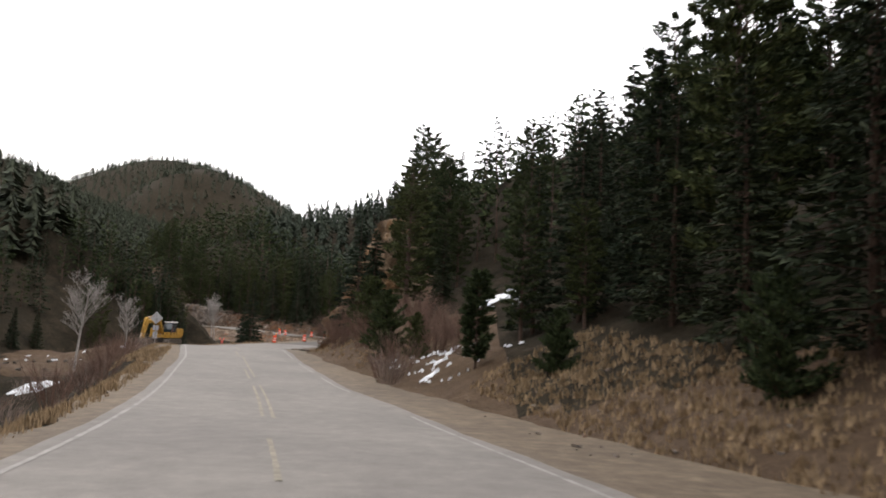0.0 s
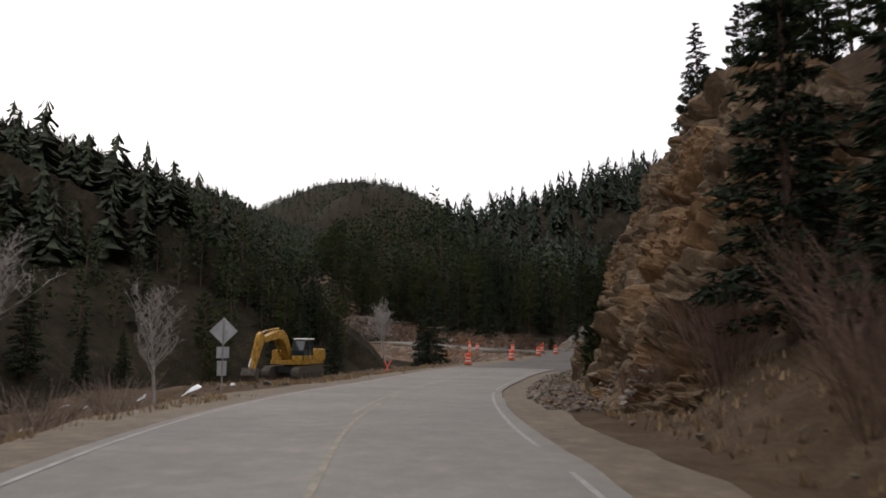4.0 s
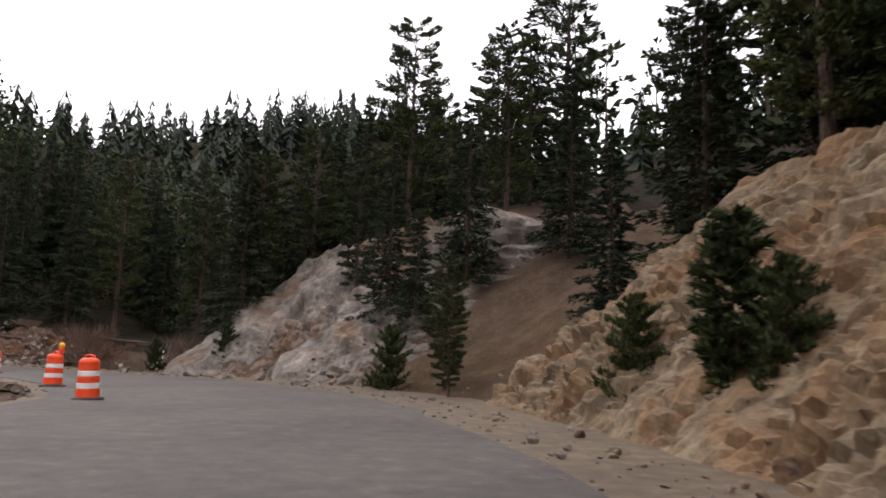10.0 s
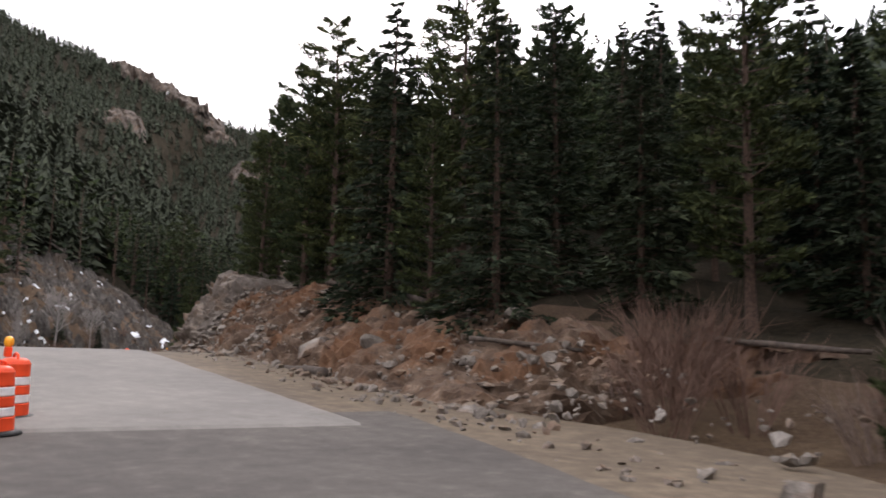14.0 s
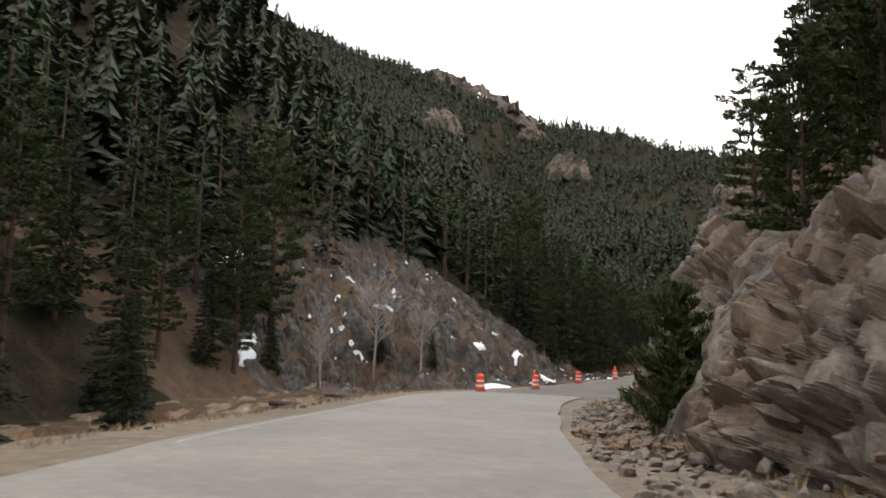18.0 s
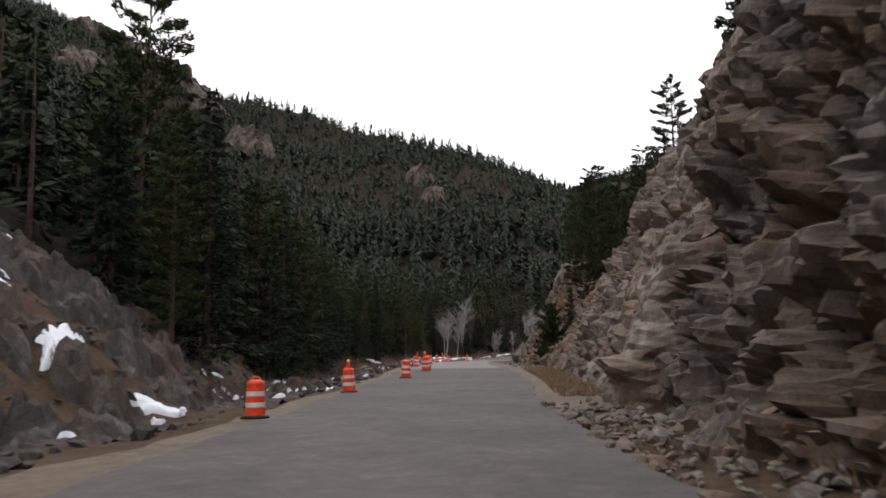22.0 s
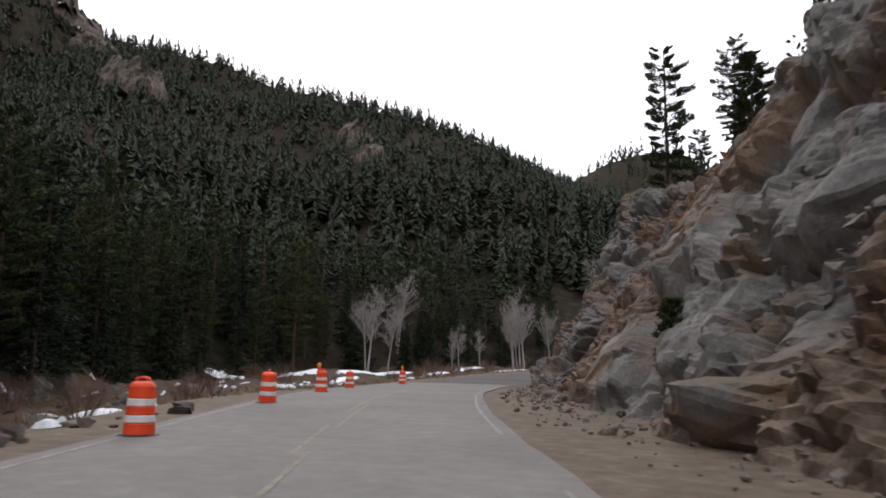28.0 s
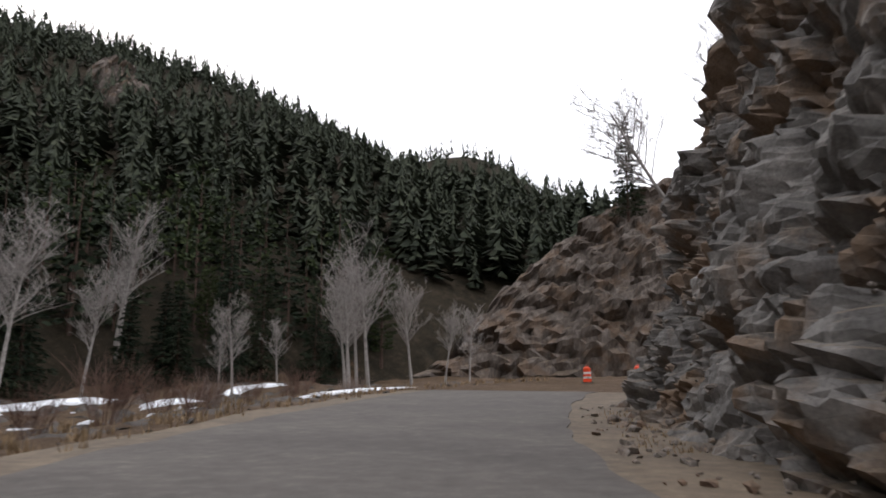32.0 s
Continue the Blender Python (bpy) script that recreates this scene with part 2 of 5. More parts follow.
M_ASPEN = plain("pale_aspen_bark", (0.29, 0.265, 0.245), 0.85, 0, 0.3, 5)
M_TWIG = plain("grey_brown_twigs", (0.2, 0.15, 0.125), 0.9, 0, 0.35, 8)
M_BRUSH = plain("reddish_bare_brush", (0.13, 0.08, 0.06), 0.95, 0, 0.4, 4)
M_DRYGRASS = plain("dead_straw_grass", (0.235, 0.165, 0.095), 0.95, 0, 0.4, 4)
M_LOG = plain("dark_weathered_log", (0.07, 0.055, 0.045), 0.95, 0, 0.4, 7)
M_YELLOW = plain("excavator_yellow_paint", (0.36, 0.2, 0.03), 0.55, 0, 0.45, 3.5)
M_BLACK = plain("black_rubber_and_grease", (0.018, 0.017, 0.016), 0.6, 0, 0.4, 5)
M_STEEL = plain("dirty_track_steel", (0.1, 0.085, 0.07), 0.6, 0.4, 0.4, 6)
M_ORANGEP = plain("safety_orange_plastic", (0.78, 0.075, 0.02), 0.45, 0, 0.12, 3)
M_WHITEP = plain("reflective_white_band", (0.72, 0.68, 0.66), 0.35, 0, 0.1, 5)
M_AMBER = plain("amber_lamp_lens", (0.85, 0.36, 0.02), 0.25, 0, 0.1, 5)
M_SIGNBACK = plain("bare_aluminium_sign_back", (0.36, 0.36, 0.37), 0.5, 0.3, 0.15, 3)
M_POST = plain("galvanised_post", (0.25, 0.24, 0.23), 0.6, 0.5, 0.2, 5)
M_PINK = plain("fluorescent_pink_ribbon", (0.85, 0.12, 0.1), 0.6, 0, 0.1, 5)
M_LINEY = plain("faded_yellow_line_paint", (0.2, 0.178, 0.138), 0.8, 0, 0.25, 3)
M_LINEW = plain("faded_white_line_paint", (0.225, 0.213, 0.198), 0.8, 0, 0.25, 3)
M_GLASS, g_nt, g_b = material("dark_cab_glass", 0.06)
g_b.inputs["Base Color"].default_value = (0.02, 0.03, 0.035, 1)
g_b.inputs["Specular IOR Level"].default_value = 0.7
M_SNOW = plain("old_snow", (0.78, 0.8, 0.83), 0.6, 0, 0.08, 3)

# ---- the road's line, 1.4 m under the traveller's eye ----
ROAD = [(-9, -90, 1.6), (-2, -45, 1.5), (2.2, -18, 1.4), (1.0, 6, 1.3), (-3.4, 23.7, 0.73), (-8.6, 40, 0.82), (-12.6, 52, 1.08),
        (-15.1, 59.6, 0.95), (-18, 71.6, 0.54), (-19.8, 84.5, 0.17), (-20.4, 97.6, 0.09), (-19.2, 109.7, 0.13),
        (-17.6, 120.5, 0.3), (-17.5, 131, 0.46), (-18.3, 140.7, 0.5), (-20.8, 148, 0.5), (-25.1, 154, 0.5),
        (-33.4, 161.4, 0.42), (-44, 165.7, 0.95), (-53.7, 169.2, 1.45), (-68.2, 177.4, 1.0), (-78.6, 185, 0.55),
        (-86.6, 192.7, 0.4), (-94.2, 201.8, 0.02), (-102.2, 212.3, -0.2), (-110.6, 224.2, -0.19), (-116.3, 233.2, -0.05), (-125.2, 246, 0.12),
        (-141.4, 268.9, -0.1), (-152.4, 286, -0.1), (-163.4, 308.4, -0.4), (-169.5, 337, 0.15),
        (-168.5, 352, 0.7), (-162, 368, 1.3), (-148, 383, 1.9)]


def glide(points, n=24):
    p = np.array(points, float)
    q = np.vstack([2 * p[0] - p[1], p, 2 * p[-1] - p[-2]])
    out = []
    for i in range(1, len(q) - 2):
        a, b, c, d = q[i - 1:i + 3]
        t1 = np.linalg.norm(b - a) ** 0.5
        t2 = t1 + np.linalg.norm(c - b) ** 0.5
        t3 = t2 + np.linalg.norm(d - c) ** 0.5
        for t in np.linspace(t1, t2, n, endpoint=False):
            e, f, g = (t1 - t) / t1 * a + t / t1 * b, (t2 - t) / (t2 - t1) * b + (t - t1) / (t2 - t1) * c, (t3 - t) / (t3 - t2) * c + (t - t2) / (t3 - t2) * d
            h, k = (t2 - t) / t2 * e + t / t2 * f, (t3 - t) / (t3 - t1) * f + (t - t1) / (t3 - t1) * g
            out.append((t2 - t) / (t2 - t1) * h + (t - t1) / (t2 - t1) * k)
    return np.array(out + [p[-1]])


LINE = glide(ROAD)
STA = np.r_[0, np.cumsum(np.hypot(*np.diff(LINE[:, :2], axis=0).T))]
STA -= STA[np.argmin(np.hypot(LINE[:, 0] - 1.0, LINE[:, 1] - 6))]
WAY = np.gradient(LINE[:, :2], axis=0)
WAY /= np.linalg.norm(WAY, axis=1)[:, None]


def at_road(s, u, h=0.0):
    """World place at station s, u metres to the right of the line, h above the road."""
    s = np.asarray(s, float)
    x, y, z = (np.interp(s, STA, LINE[:, k]) for k in range(3))
    tx, ty = np.interp(s, STA, WAY[:, 0]), np.interp(s, STA, WAY[:, 1])
    n = np.hypot(tx, ty)
    return np.stack([x + u * ty / n, y - u * tx / n, z + h], -1)


def to_road(x, y):
    """Station and offset of world places."""
    x, y = np.ravel(x).astype(np.float32), np.ravel(y).astype(np.float32)
    lx, ly = LINE[::4, 0].astype(np.float32), LINE[::4, 1].astype(np.float32)
    wx, wy, ls = WAY[::4, 0], WAY[::4, 1], STA[::4]
    s, u = np.empty(len(x)), np.empty(len(x))
    for a in range(0, len(x), 20000):
        b = slice(a, a + 20000)
        d2 = (x[b, None] - lx) ** 2 + (y[b, None] - ly) ** 2
        k = np.argmin(d2, 1)
        dx, dy = x[b] - lx[k], y[b] - ly[k]
        s[b] = ls[k] + np.clip(dx * wx[k] + dy * wy[k], -2, 2)
        side = np.where(dx * wy[k] - dy * wx[k] >= 0, 1, -1)
        along = dx * wx[k] + dy * wy[k]
        across = dx * wy[k] - dy * wx[k]
        u[b] = np.where(np.abs(along) < 2, across, side * np.sqrt(d2[np.arange(len(k)), k]))
    return s, u


def smooth_noise(x, y, scale, seed=0):
    """Cheap value noise, -1 to 1."""
    rng = np.random.RandomState(seed)
    table = rng.rand(256, 256) * 2 - 1
    fx, fy = np.asarray(x) / scale + 1000.3, np.asarray(y) / scale + 1000.7
    ix, iy = np.floor(fx).astype(int), np.floor(fy).astype(int)
    tx, ty = fx - ix, fy - iy
    tx, ty = tx * tx * (3 - 2 * tx), ty * ty * (3 - 2 * ty)
    g = lambda a, b: table[a % 256, b % 256]  # noqa: E731
    return (g(ix, iy) * (1 - tx) + g(ix + 1, iy) * tx) * (1 - ty) + (g(ix, iy + 1) * (1 - tx) + g(ix + 1, iy + 1) * tx) * ty


# ---- the lie of the land ----
# right of the road: station, foot of the bank, its height, its run
RIGHT = np.array([(-120, 6.2, 2.4, 5), (0, 6.0, 2.2, 5), (14, 5.2, 2.3, 5), (24, 3.9, 2.6, 5.5), (34, 3.3, 3.4, 9), (46, 3.3, 4.4, 9), (56, 4.2, 4, 6), (62, 5.0, 8, 5),
                  (70, 5.4, 12, 5), (84, 5.2, 12.5, 5), (95, 5.4, 11, 5), (101, 5.6, 8.6, 5), (105, 5.6, 6.2, 5.2), (116, 5.6, 5.8, 5.8), (124, 5.6, 6.6, 6), (134, 5.9, 6.4, 6), (140, 6.4, 4.2, 6.5), (145, 6.3, 7.2, 9.5)])
RIGHT2 = np.array([(149, 5.8, 9.4, 10.8), (155, 6.2, 9.0, 10.4), (159, 6.4, 6.4, 9.4), (162, 6.4, 3.0, 8), (164, 6.2, 1.5, 7), (168, 5.6, 1.7, 4.4), (174, 5.4, 2.4, 3.8), (181, 5.4, 2.5, 3.8), (189, 5.2, 3.0, 4), (195, 4.7, 3.2, 3.3),
                   (200, 4.4, 4.2, 3), (208, 4.4, 5.4, 3.2), (216, 4.6, 5.5, 3), (226, 4.6, 7.5, 3), (232, 4.4, 10, 3.8), (238, 4.2, 12.8, 4.4), (243, 4.2, 14.2, 4.6), (250, 4.3, 16.2, 5), (256, 4.6, 17, 5.5), (268, 5.0, 17, 8), (284, 5, 12, 6.5)])
RIGHT3 = np.array([(296, 5.6, 9, 7.5), (316, 5.8, 8, 6.5), (326, 5.4, 12, 6.5), (338, 5.4, 12, 7.5), (350, 5.2, 12, 9.5), (358, 4.8, 12, 9),
                   (372, 4.6, 13.8, 5.6), (386, 4.4, 13, 3.5), (393, 4.6, 11, 2.8), (400, 6, 8, 3.6), (412, 6, 6, 6), (440, 6, 5, 6)])
BANK = np.vstack([RIGHT, RIGHT2, RIGHT3])
# left of the road: station, width of the shoulder, depth of the creek bed, distance to the far bank's foot
LEFT = np.array([(-120, 5.4, 2.8, 20), (0, 5.4, 2.8, 20), (44, 5.6, 2.8, 21), (60, 7.0, 2.6, 24), (74, 9.5, 2.2, 30), (84, 19, 1.8, 36), (104, 16, 2.2, 34), (112, 8.2, 2.4, 30),
                 (136, 5.6, 2.2, 28), (150, 5.6, 2.0, 26), (162, 6.4, 1.8, 22), (186, 7.0, 1.6, 22), (205, 7.0, 1.5, 20), (230, 7.0, 0.8, 20)])
LEFT2 = np.array([(243, 6.4, 0.5, 19), (250, 6.0, 0.5, 12), (262, 5.6, 0.5, 9), (274, 5.5, 0.9, 11), (290, 5.6, 1.0, 14), (330, 7.2, 1.0, 17), (356, 8.2, 0.8, 24), (372, 10, 0.7, 32), (440, 10, 0.8, 40)])
SIDE = np.vstack([LEFT, LEFT2])
RIDGE = np.array([(-250, -260, 110), (-330, -60, 125), (-430, 130, 200), (-520, 330, 199), (-497, 420, 182), (-484, 469, 165), (-440, 484, 149), (-376, 506, 127), (-325, 524, 106), (-290, 590, 84), (-250, 720, 60), (-240, 900, 50)], float)


def ridge_near(x, y):
    best, height = np.full(x.shape, 1e9), np.zeros(x.shape)
    for (ax, ay, az), (bx, by, bz) in zip(RIDGE, RIDGE[1:]):
        t = np.clip(((x - ax) * (bx - ax) + (y - ay) * (by - ay)) / ((bx - ax) ** 2 + (by - ay) ** 2), 0, 1)
        d = np.hypot(x - ax - t * (bx - ax), y - ay - t * (by - ay))
        height = np.where(d < best, az + t * (bz - az), height)
        best = np.minimum(best, d)
    return best, height


def land(x, y):
    """Height of the ground."""
    shape = np.shape(x)
    x, y = np.ravel(np.asarray(x, float)), np.ravel(np.asarray(y, float))
    s, u = to_road(x, y)
    z0 = np.interp(s, STA, LINE[:, 2])
    foot, high, run = (np.interp(s, BANK[:, 0], BANK[:, k]) for k in (1, 2, 3))
    behind = np.interp(s, (56, 60, 103, 108, 196, 202, 286, 294, 326, 332, 396, 400), (0.9, 1.8, 1.8, 0.9, 0.9, 1.8, 1.8, 1.1, 1.1, 1.8, 1.8, 0.9))
    v = np.clip((u - foot - behind) / run, 0, 1)
    past = np.maximum(u - foot - behind - run, 0)
    gentle = np.interp(s, (-100, 20, 40, 60, 140, 164, 196, 206, 260), (0.5, 0.5, 0.42, 0.45, 0.42, 0.24, 0.26, 0.28, 0.5))
    hill = 62 * (1 - np.exp(-past * gentle / 62))
    rise = high * v ** 0.9 + hill - np.interp(s, (56, 64), (0, 0.75)) * np.clip(v * 4, 0, 1) * np.exp(-past / 4)
    rough = np.clip((u - foot) / 5, 0, 1)
    right = rise + rough * (0.35 * smooth_noise(x, y, 2.2, 1) + 0.9 * smooth_noise(x, y, 9, 2) * np.clip(past / 6, 0.15, 1) + 3.0 * smooth_noise(x, y, 40, 3) * np.clip(past / 30, 0, 1))
    wide, deep, far = (np.interp(s, SIDE[:, 0], SIDE[:, k]) for k in (1, 2, 3))
    a = -u - wide
    bed = -deep * np.clip(a / 5, 0, 1) ** 0.8
    d_ridge, ridge = ridge_near(x, y)
    climb = np.maximum(-u - far, 0)
    f = climb / (climb + d_ridge + 1e-6)
    steep = 6 * (1 - np.exp(-climb / 11))
    left = bed + steep + (ridge - 6) * f ** 1.02 + 4 * smooth_noise(x, y, 45, 5) * np.clip(climb / 40, 0, 1) + 9 * smooth_noise(x, y, 110, 6) * np.clip(climb / 120, 0, 1) * (1 - f)
    left += np.clip(a / 4, 0, 1) * (0.3 * smooth_noise(x, y, 1.8, 7) + 0.6 * smooth_noise(x, y, 7, 8))
    left += -0.65 * np.clip((-u - 6) / 8, 0, 1) * np.interp(s, (76, 86, 102, 110), (0, 1, 1, 0))
    left += 9 * np.exp(-(((x + 112) / 38) ** 2 + ((y - 190) / 45) ** 2)) * np.clip((climb - 15) / 30, 0, 1)
    left += 1.3 * np.exp(-(((s - 168) / 6) ** 2 + ((u + 9.5) / 2.2) ** 2))
    left += 22 * np.exp(-(((x + 188) / 42) ** 2 + ((y - 198) / 42) ** 2)) * np.clip((climb - 25) / 40, 0, 1)
    h = np.where(u > 0, right, left)
    peak = 255 * np.exp(-(((x + 620) / 370) ** 2 + ((y - 1565) / 420) ** 2)) + 76 * np.exp(-(((x + 620) / 900) ** 2 + ((y - 1500) / 520) ** 2))
    hump = 186 * np.exp(-(((x + 332) / 150) ** 2 + ((y - 900) / 160) ** 2))
    h = z0 - 0.12 + h
    h = np.where(y > 650, np.maximum(h, np.maximum(hump, peak * np.clip((y - 650) / 400, 0, 1))), h)
    return h.reshape(shape)


def axis_lines(lo, hi, fine, out_lo, out_hi):
    mid = np.arange(lo, hi + 1e-6, fine)
    low, high, step = [lo], [hi], fine
    while low[-1] > out_lo:
        step = min(step * 1.13, 14) if low[-1] > -620 else step * 1.13
        low.append(low[-1] - step)
    step = fine
    while high[-1] < out_hi:
        step = min(step * 1.13, 16) if high[-1] < 620 else step * 1.13
        high.append(high[-1] + step)
    return np.r_[low[:0:-1], mid, high[1:]]


GX, GY = axis_lines(-200, 30, 1.05, -2200, 1500), axis_lines(-10, 400, 1.05, -900, 2600)
gx, gy = np.meshgrid(GX, GY)
GZ = land(gx, gy)
g_s, g_u = to_road(gx, gy)
g_s, g_u = g_s.reshape(gx.shape), g_u.reshape(gx.shape)


def ground_at(x, y):
    """Height of the ground sheet, between its corners."""
    x, y = np.asarray(x, float), np.asarray(y, float)
    i, j = np.clip(np.searchsorted(GX, x) - 1, 0, len(GX) - 2), np.clip(np.searchsorted(GY, y) - 1, 0, len(GY) - 2)
    tx, ty = (x - GX[i]) / (GX[i + 1] - GX[i]), (y - GY[j]) / (GY[j + 1] - GY[j])
    return (GZ[j, i] * (1 - tx) + GZ[j, i + 1] * tx) * (1 - ty) + (GZ[j + 1, i] * (1 - tx) + GZ[j + 1, i + 1] * tx) * ty


def mesh_from(name, verts, faces, mat, smooth=False):
    """A mesh from arrays: faces all of one size."""
    verts, faces = np.asarray(verts, np.float32).reshape(-1, 3), np.asarray(faces, np.int32)
    n, k = faces.shape
    me = bpy.data.meshes.new(name)
    me.vertices.add(len(verts))
    me.vertices.foreach_set("co", verts.ravel())
    me.loops.add(n * k)
    me.loops.foreach_set("vertex_index", faces.ravel())
    me.polygons.add(n)
    me.polygons.foreach_set("loop_start", np.arange(0, n * k, k, dtype=np.int32))
    me.polygons.foreach_set("use_smooth", np.full(n, smooth, bool))
    me.update(calc_edges=True)
    me.materials.append(mat)
    return me


def sheet_faces(rows, cols):
    a = np.arange(rows * cols).reshape(rows, cols)
    return np.stack([a[:-1, :-1], a[:-1, 1:], a[1:, 1:], a[1:, :-1]], -1).reshape(-1, 4)


ground_mesh = mesh_from("ground", np.stack([gx, gy, GZ], -1), sheet_faces(*gx.shape), M_EARTH, True)
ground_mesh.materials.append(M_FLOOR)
g_far, g_back = np.interp(g_s, SIDE[:, 0], SIDE[:, 3]), np.interp(g_s, BANK[:, 0], BANK[:, 1] + BANK[:, 3])
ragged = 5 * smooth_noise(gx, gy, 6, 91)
# ground under and near the woods takes the floor colour with its painted shade
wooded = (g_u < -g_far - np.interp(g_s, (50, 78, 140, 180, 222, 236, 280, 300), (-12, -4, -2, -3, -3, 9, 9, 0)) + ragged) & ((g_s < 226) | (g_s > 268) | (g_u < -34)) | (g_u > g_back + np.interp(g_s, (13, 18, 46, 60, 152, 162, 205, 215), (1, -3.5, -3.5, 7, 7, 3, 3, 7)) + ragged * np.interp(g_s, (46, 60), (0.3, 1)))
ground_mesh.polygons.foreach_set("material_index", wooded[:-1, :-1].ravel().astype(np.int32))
ground = new("ground", ground_mesh)
tagged(ground, "brown dry earth and dead grass of the canyon slopes", "ground", "", "structure")


def strip(name, s0, s1, u0, u1, lift, mat, label, wobble=0.0, cols=9, step=0.8, crown=0.0, seed=0):
    ss = np.linspace(s0, s1, max(2, int((s1 - s0) / step)))
    rows = []
    for i, s in enumerate(ss):
        w0 = wobble * float(smooth_noise(s, 3.0, 2.3, 11 + seed) + 0.5 * smooth_noise(s, 3.0, 0.9, 13 + seed))
        w1 = wobble * float(smooth_noise(s, 9.0, 2.1, 12 + seed) + 0.5 * smooth_noise(s, 9.0, 0.8, 14 + seed))
        a = u0(s) if callable(u0) else u0
        b = u1(s) if callable(u1) else u1
        us = np.linspace(a + w0, b + w1, cols)
        h = lift + crown * (1 - ((us + 1.4) / 4.5) ** 2)
        us, h = np.r_[us[0] - 0.03, us, us[-1] + 0.03], np.r_[h[0] - 0.25, h, h[-1] - 0.25]
        if i in (0, len(ss) - 1):
            h = h - 0.2
        rows.append(at_road(np.full(cols + 2, s), us, h))
    v = np.array(rows)
    ob = new(name, mesh_from(name, v, sheet_faces(len(ss), cols + 2), mat))
    return tagged(ob, label, name.split("_")[0], "", "structure")


# shoulders lie lowest, then the packed base, then the asphalt, then the paint
def painted_left(s):
    """Offset of the left edge line."""
    return np.interp(s, (0, 40, 64, 85, 105, 166, 180, 224, 233, 294, 335, 366), (-3.9, -3.8, -4.8, -5.6, -5.7, -4.5, -4.5, -5.2, -4.7, -4.5, -5.0, -6.6))


def painted_right(s):
    return np.interp(s, (0, 18, 26, 40, 64, 215, 224, 232, 294), (2.6, 2.3, 1.6, 1.45, 1.8, 1.7, 1.1, 0.8, 1.7))


def painted_middle(s):
    return np.interp(s, (0, 40, 64, 85, 105, 298, 335, 366), (-0.8, -1.15, -1.4, -2.0, -2.1, -1.4, -1.7, -2.4))


strip("shoulder_right", -90, 405, 0.6, lambda s: min(np.interp(s, BANK[:, 0], BANK[:, 1]) + 0.7, np.interp(s, (0, 14, 26, 40, 64, 101, 112, 196, 206, 258, 270), (6.4, 5.6, 4.0, 3.2, 3.2, 3.2, 9, 9, 2.5, 2.5, 9))), -0.035, M_SHOULDER, "sandy tan road shoulder beside the asphalt", 0.25)
strip("shoulder_left", -90, 405, lambda s: -min(np.interp(s, SIDE[:, 0], SIDE[:, 1]) - np.interp(s, (44, 74), (0.6, 0)), 7.4) - 0.2, -3.0, -0.035, M_SHOULDER, "sandy tan road shoulder above the creek", 0.25, seed=5)
strip("road_base", 98, 169, -5.4, 3.2, -0.012, M_DIRTROAD, "dark packed gravel road under construction", 0.22, 13, seed=1)
strip("road_base_middle", 229, 297, -5.0, 2.5, -0.012, M_DIRTROAD, "dark packed gravel road under construction", 0.2, 13, seed=2)
strip("road_base_end", 367, 405, -6.3, 2.4, -0.012, M_DIRTROAD, "dark packed gravel road under construction", 0.2, 13, seed=3)
for k, (a, b) in enumerate(((-90, 101), (166, 233), (294, 371))):
    strip("road_asphalt", a, b, lambda s: painted_left(s) - 0.3, lambda s: painted_right(s) + 0.3, 0.012, M_ASPHALT, "pale dusty worn asphalt road", 0.05, 13, 0.6, 0.02, seed=4 + k)


# ---- rock faces ----
def facets(p, size, amount, seed, squash=(1, 1, 1)):
    """Blocky relief: every place takes the tilted plane of its nearest block."""
    q = p / size * np.array(squash)
    cell = np.floor(q).astype(int)
    best = np.full(len(p), 1e9)
    out = np.zeros(len(p))
    for dx in (-1, 0, 1):
        for dy in (-1, 0, 1):
            for dz in (-1, 0, 1):
                c = cell + (dx, dy, dz)
                h = (c[:, 0] * 73856093 ^ c[:, 1] * 19349663 ^ c[:, 2] * 83492791 ^ seed * 2654435) & 0xFFFFFF
                r = [((h * m + 12345) % 1000003) / 1000003.0 for m in (7919, 104729, 1299709, 15485863, 32452843, 49979687, 67867967)]
                d = q - c - np.stack(r[:3], -1)
                dist = (d ** 2).sum(1)
                val = (r[3] - 0.5) * 2 + d[:, 0] * (r[4] - 0.5) * 1.6 + d[:, 1] * (r[5] - 0.5) * 1.6 + d[:, 2] * (r[6] - 0.3) * 1.6
                near = dist < best
                out[near], best[near] = val[near], dist[near]
    return out * amount


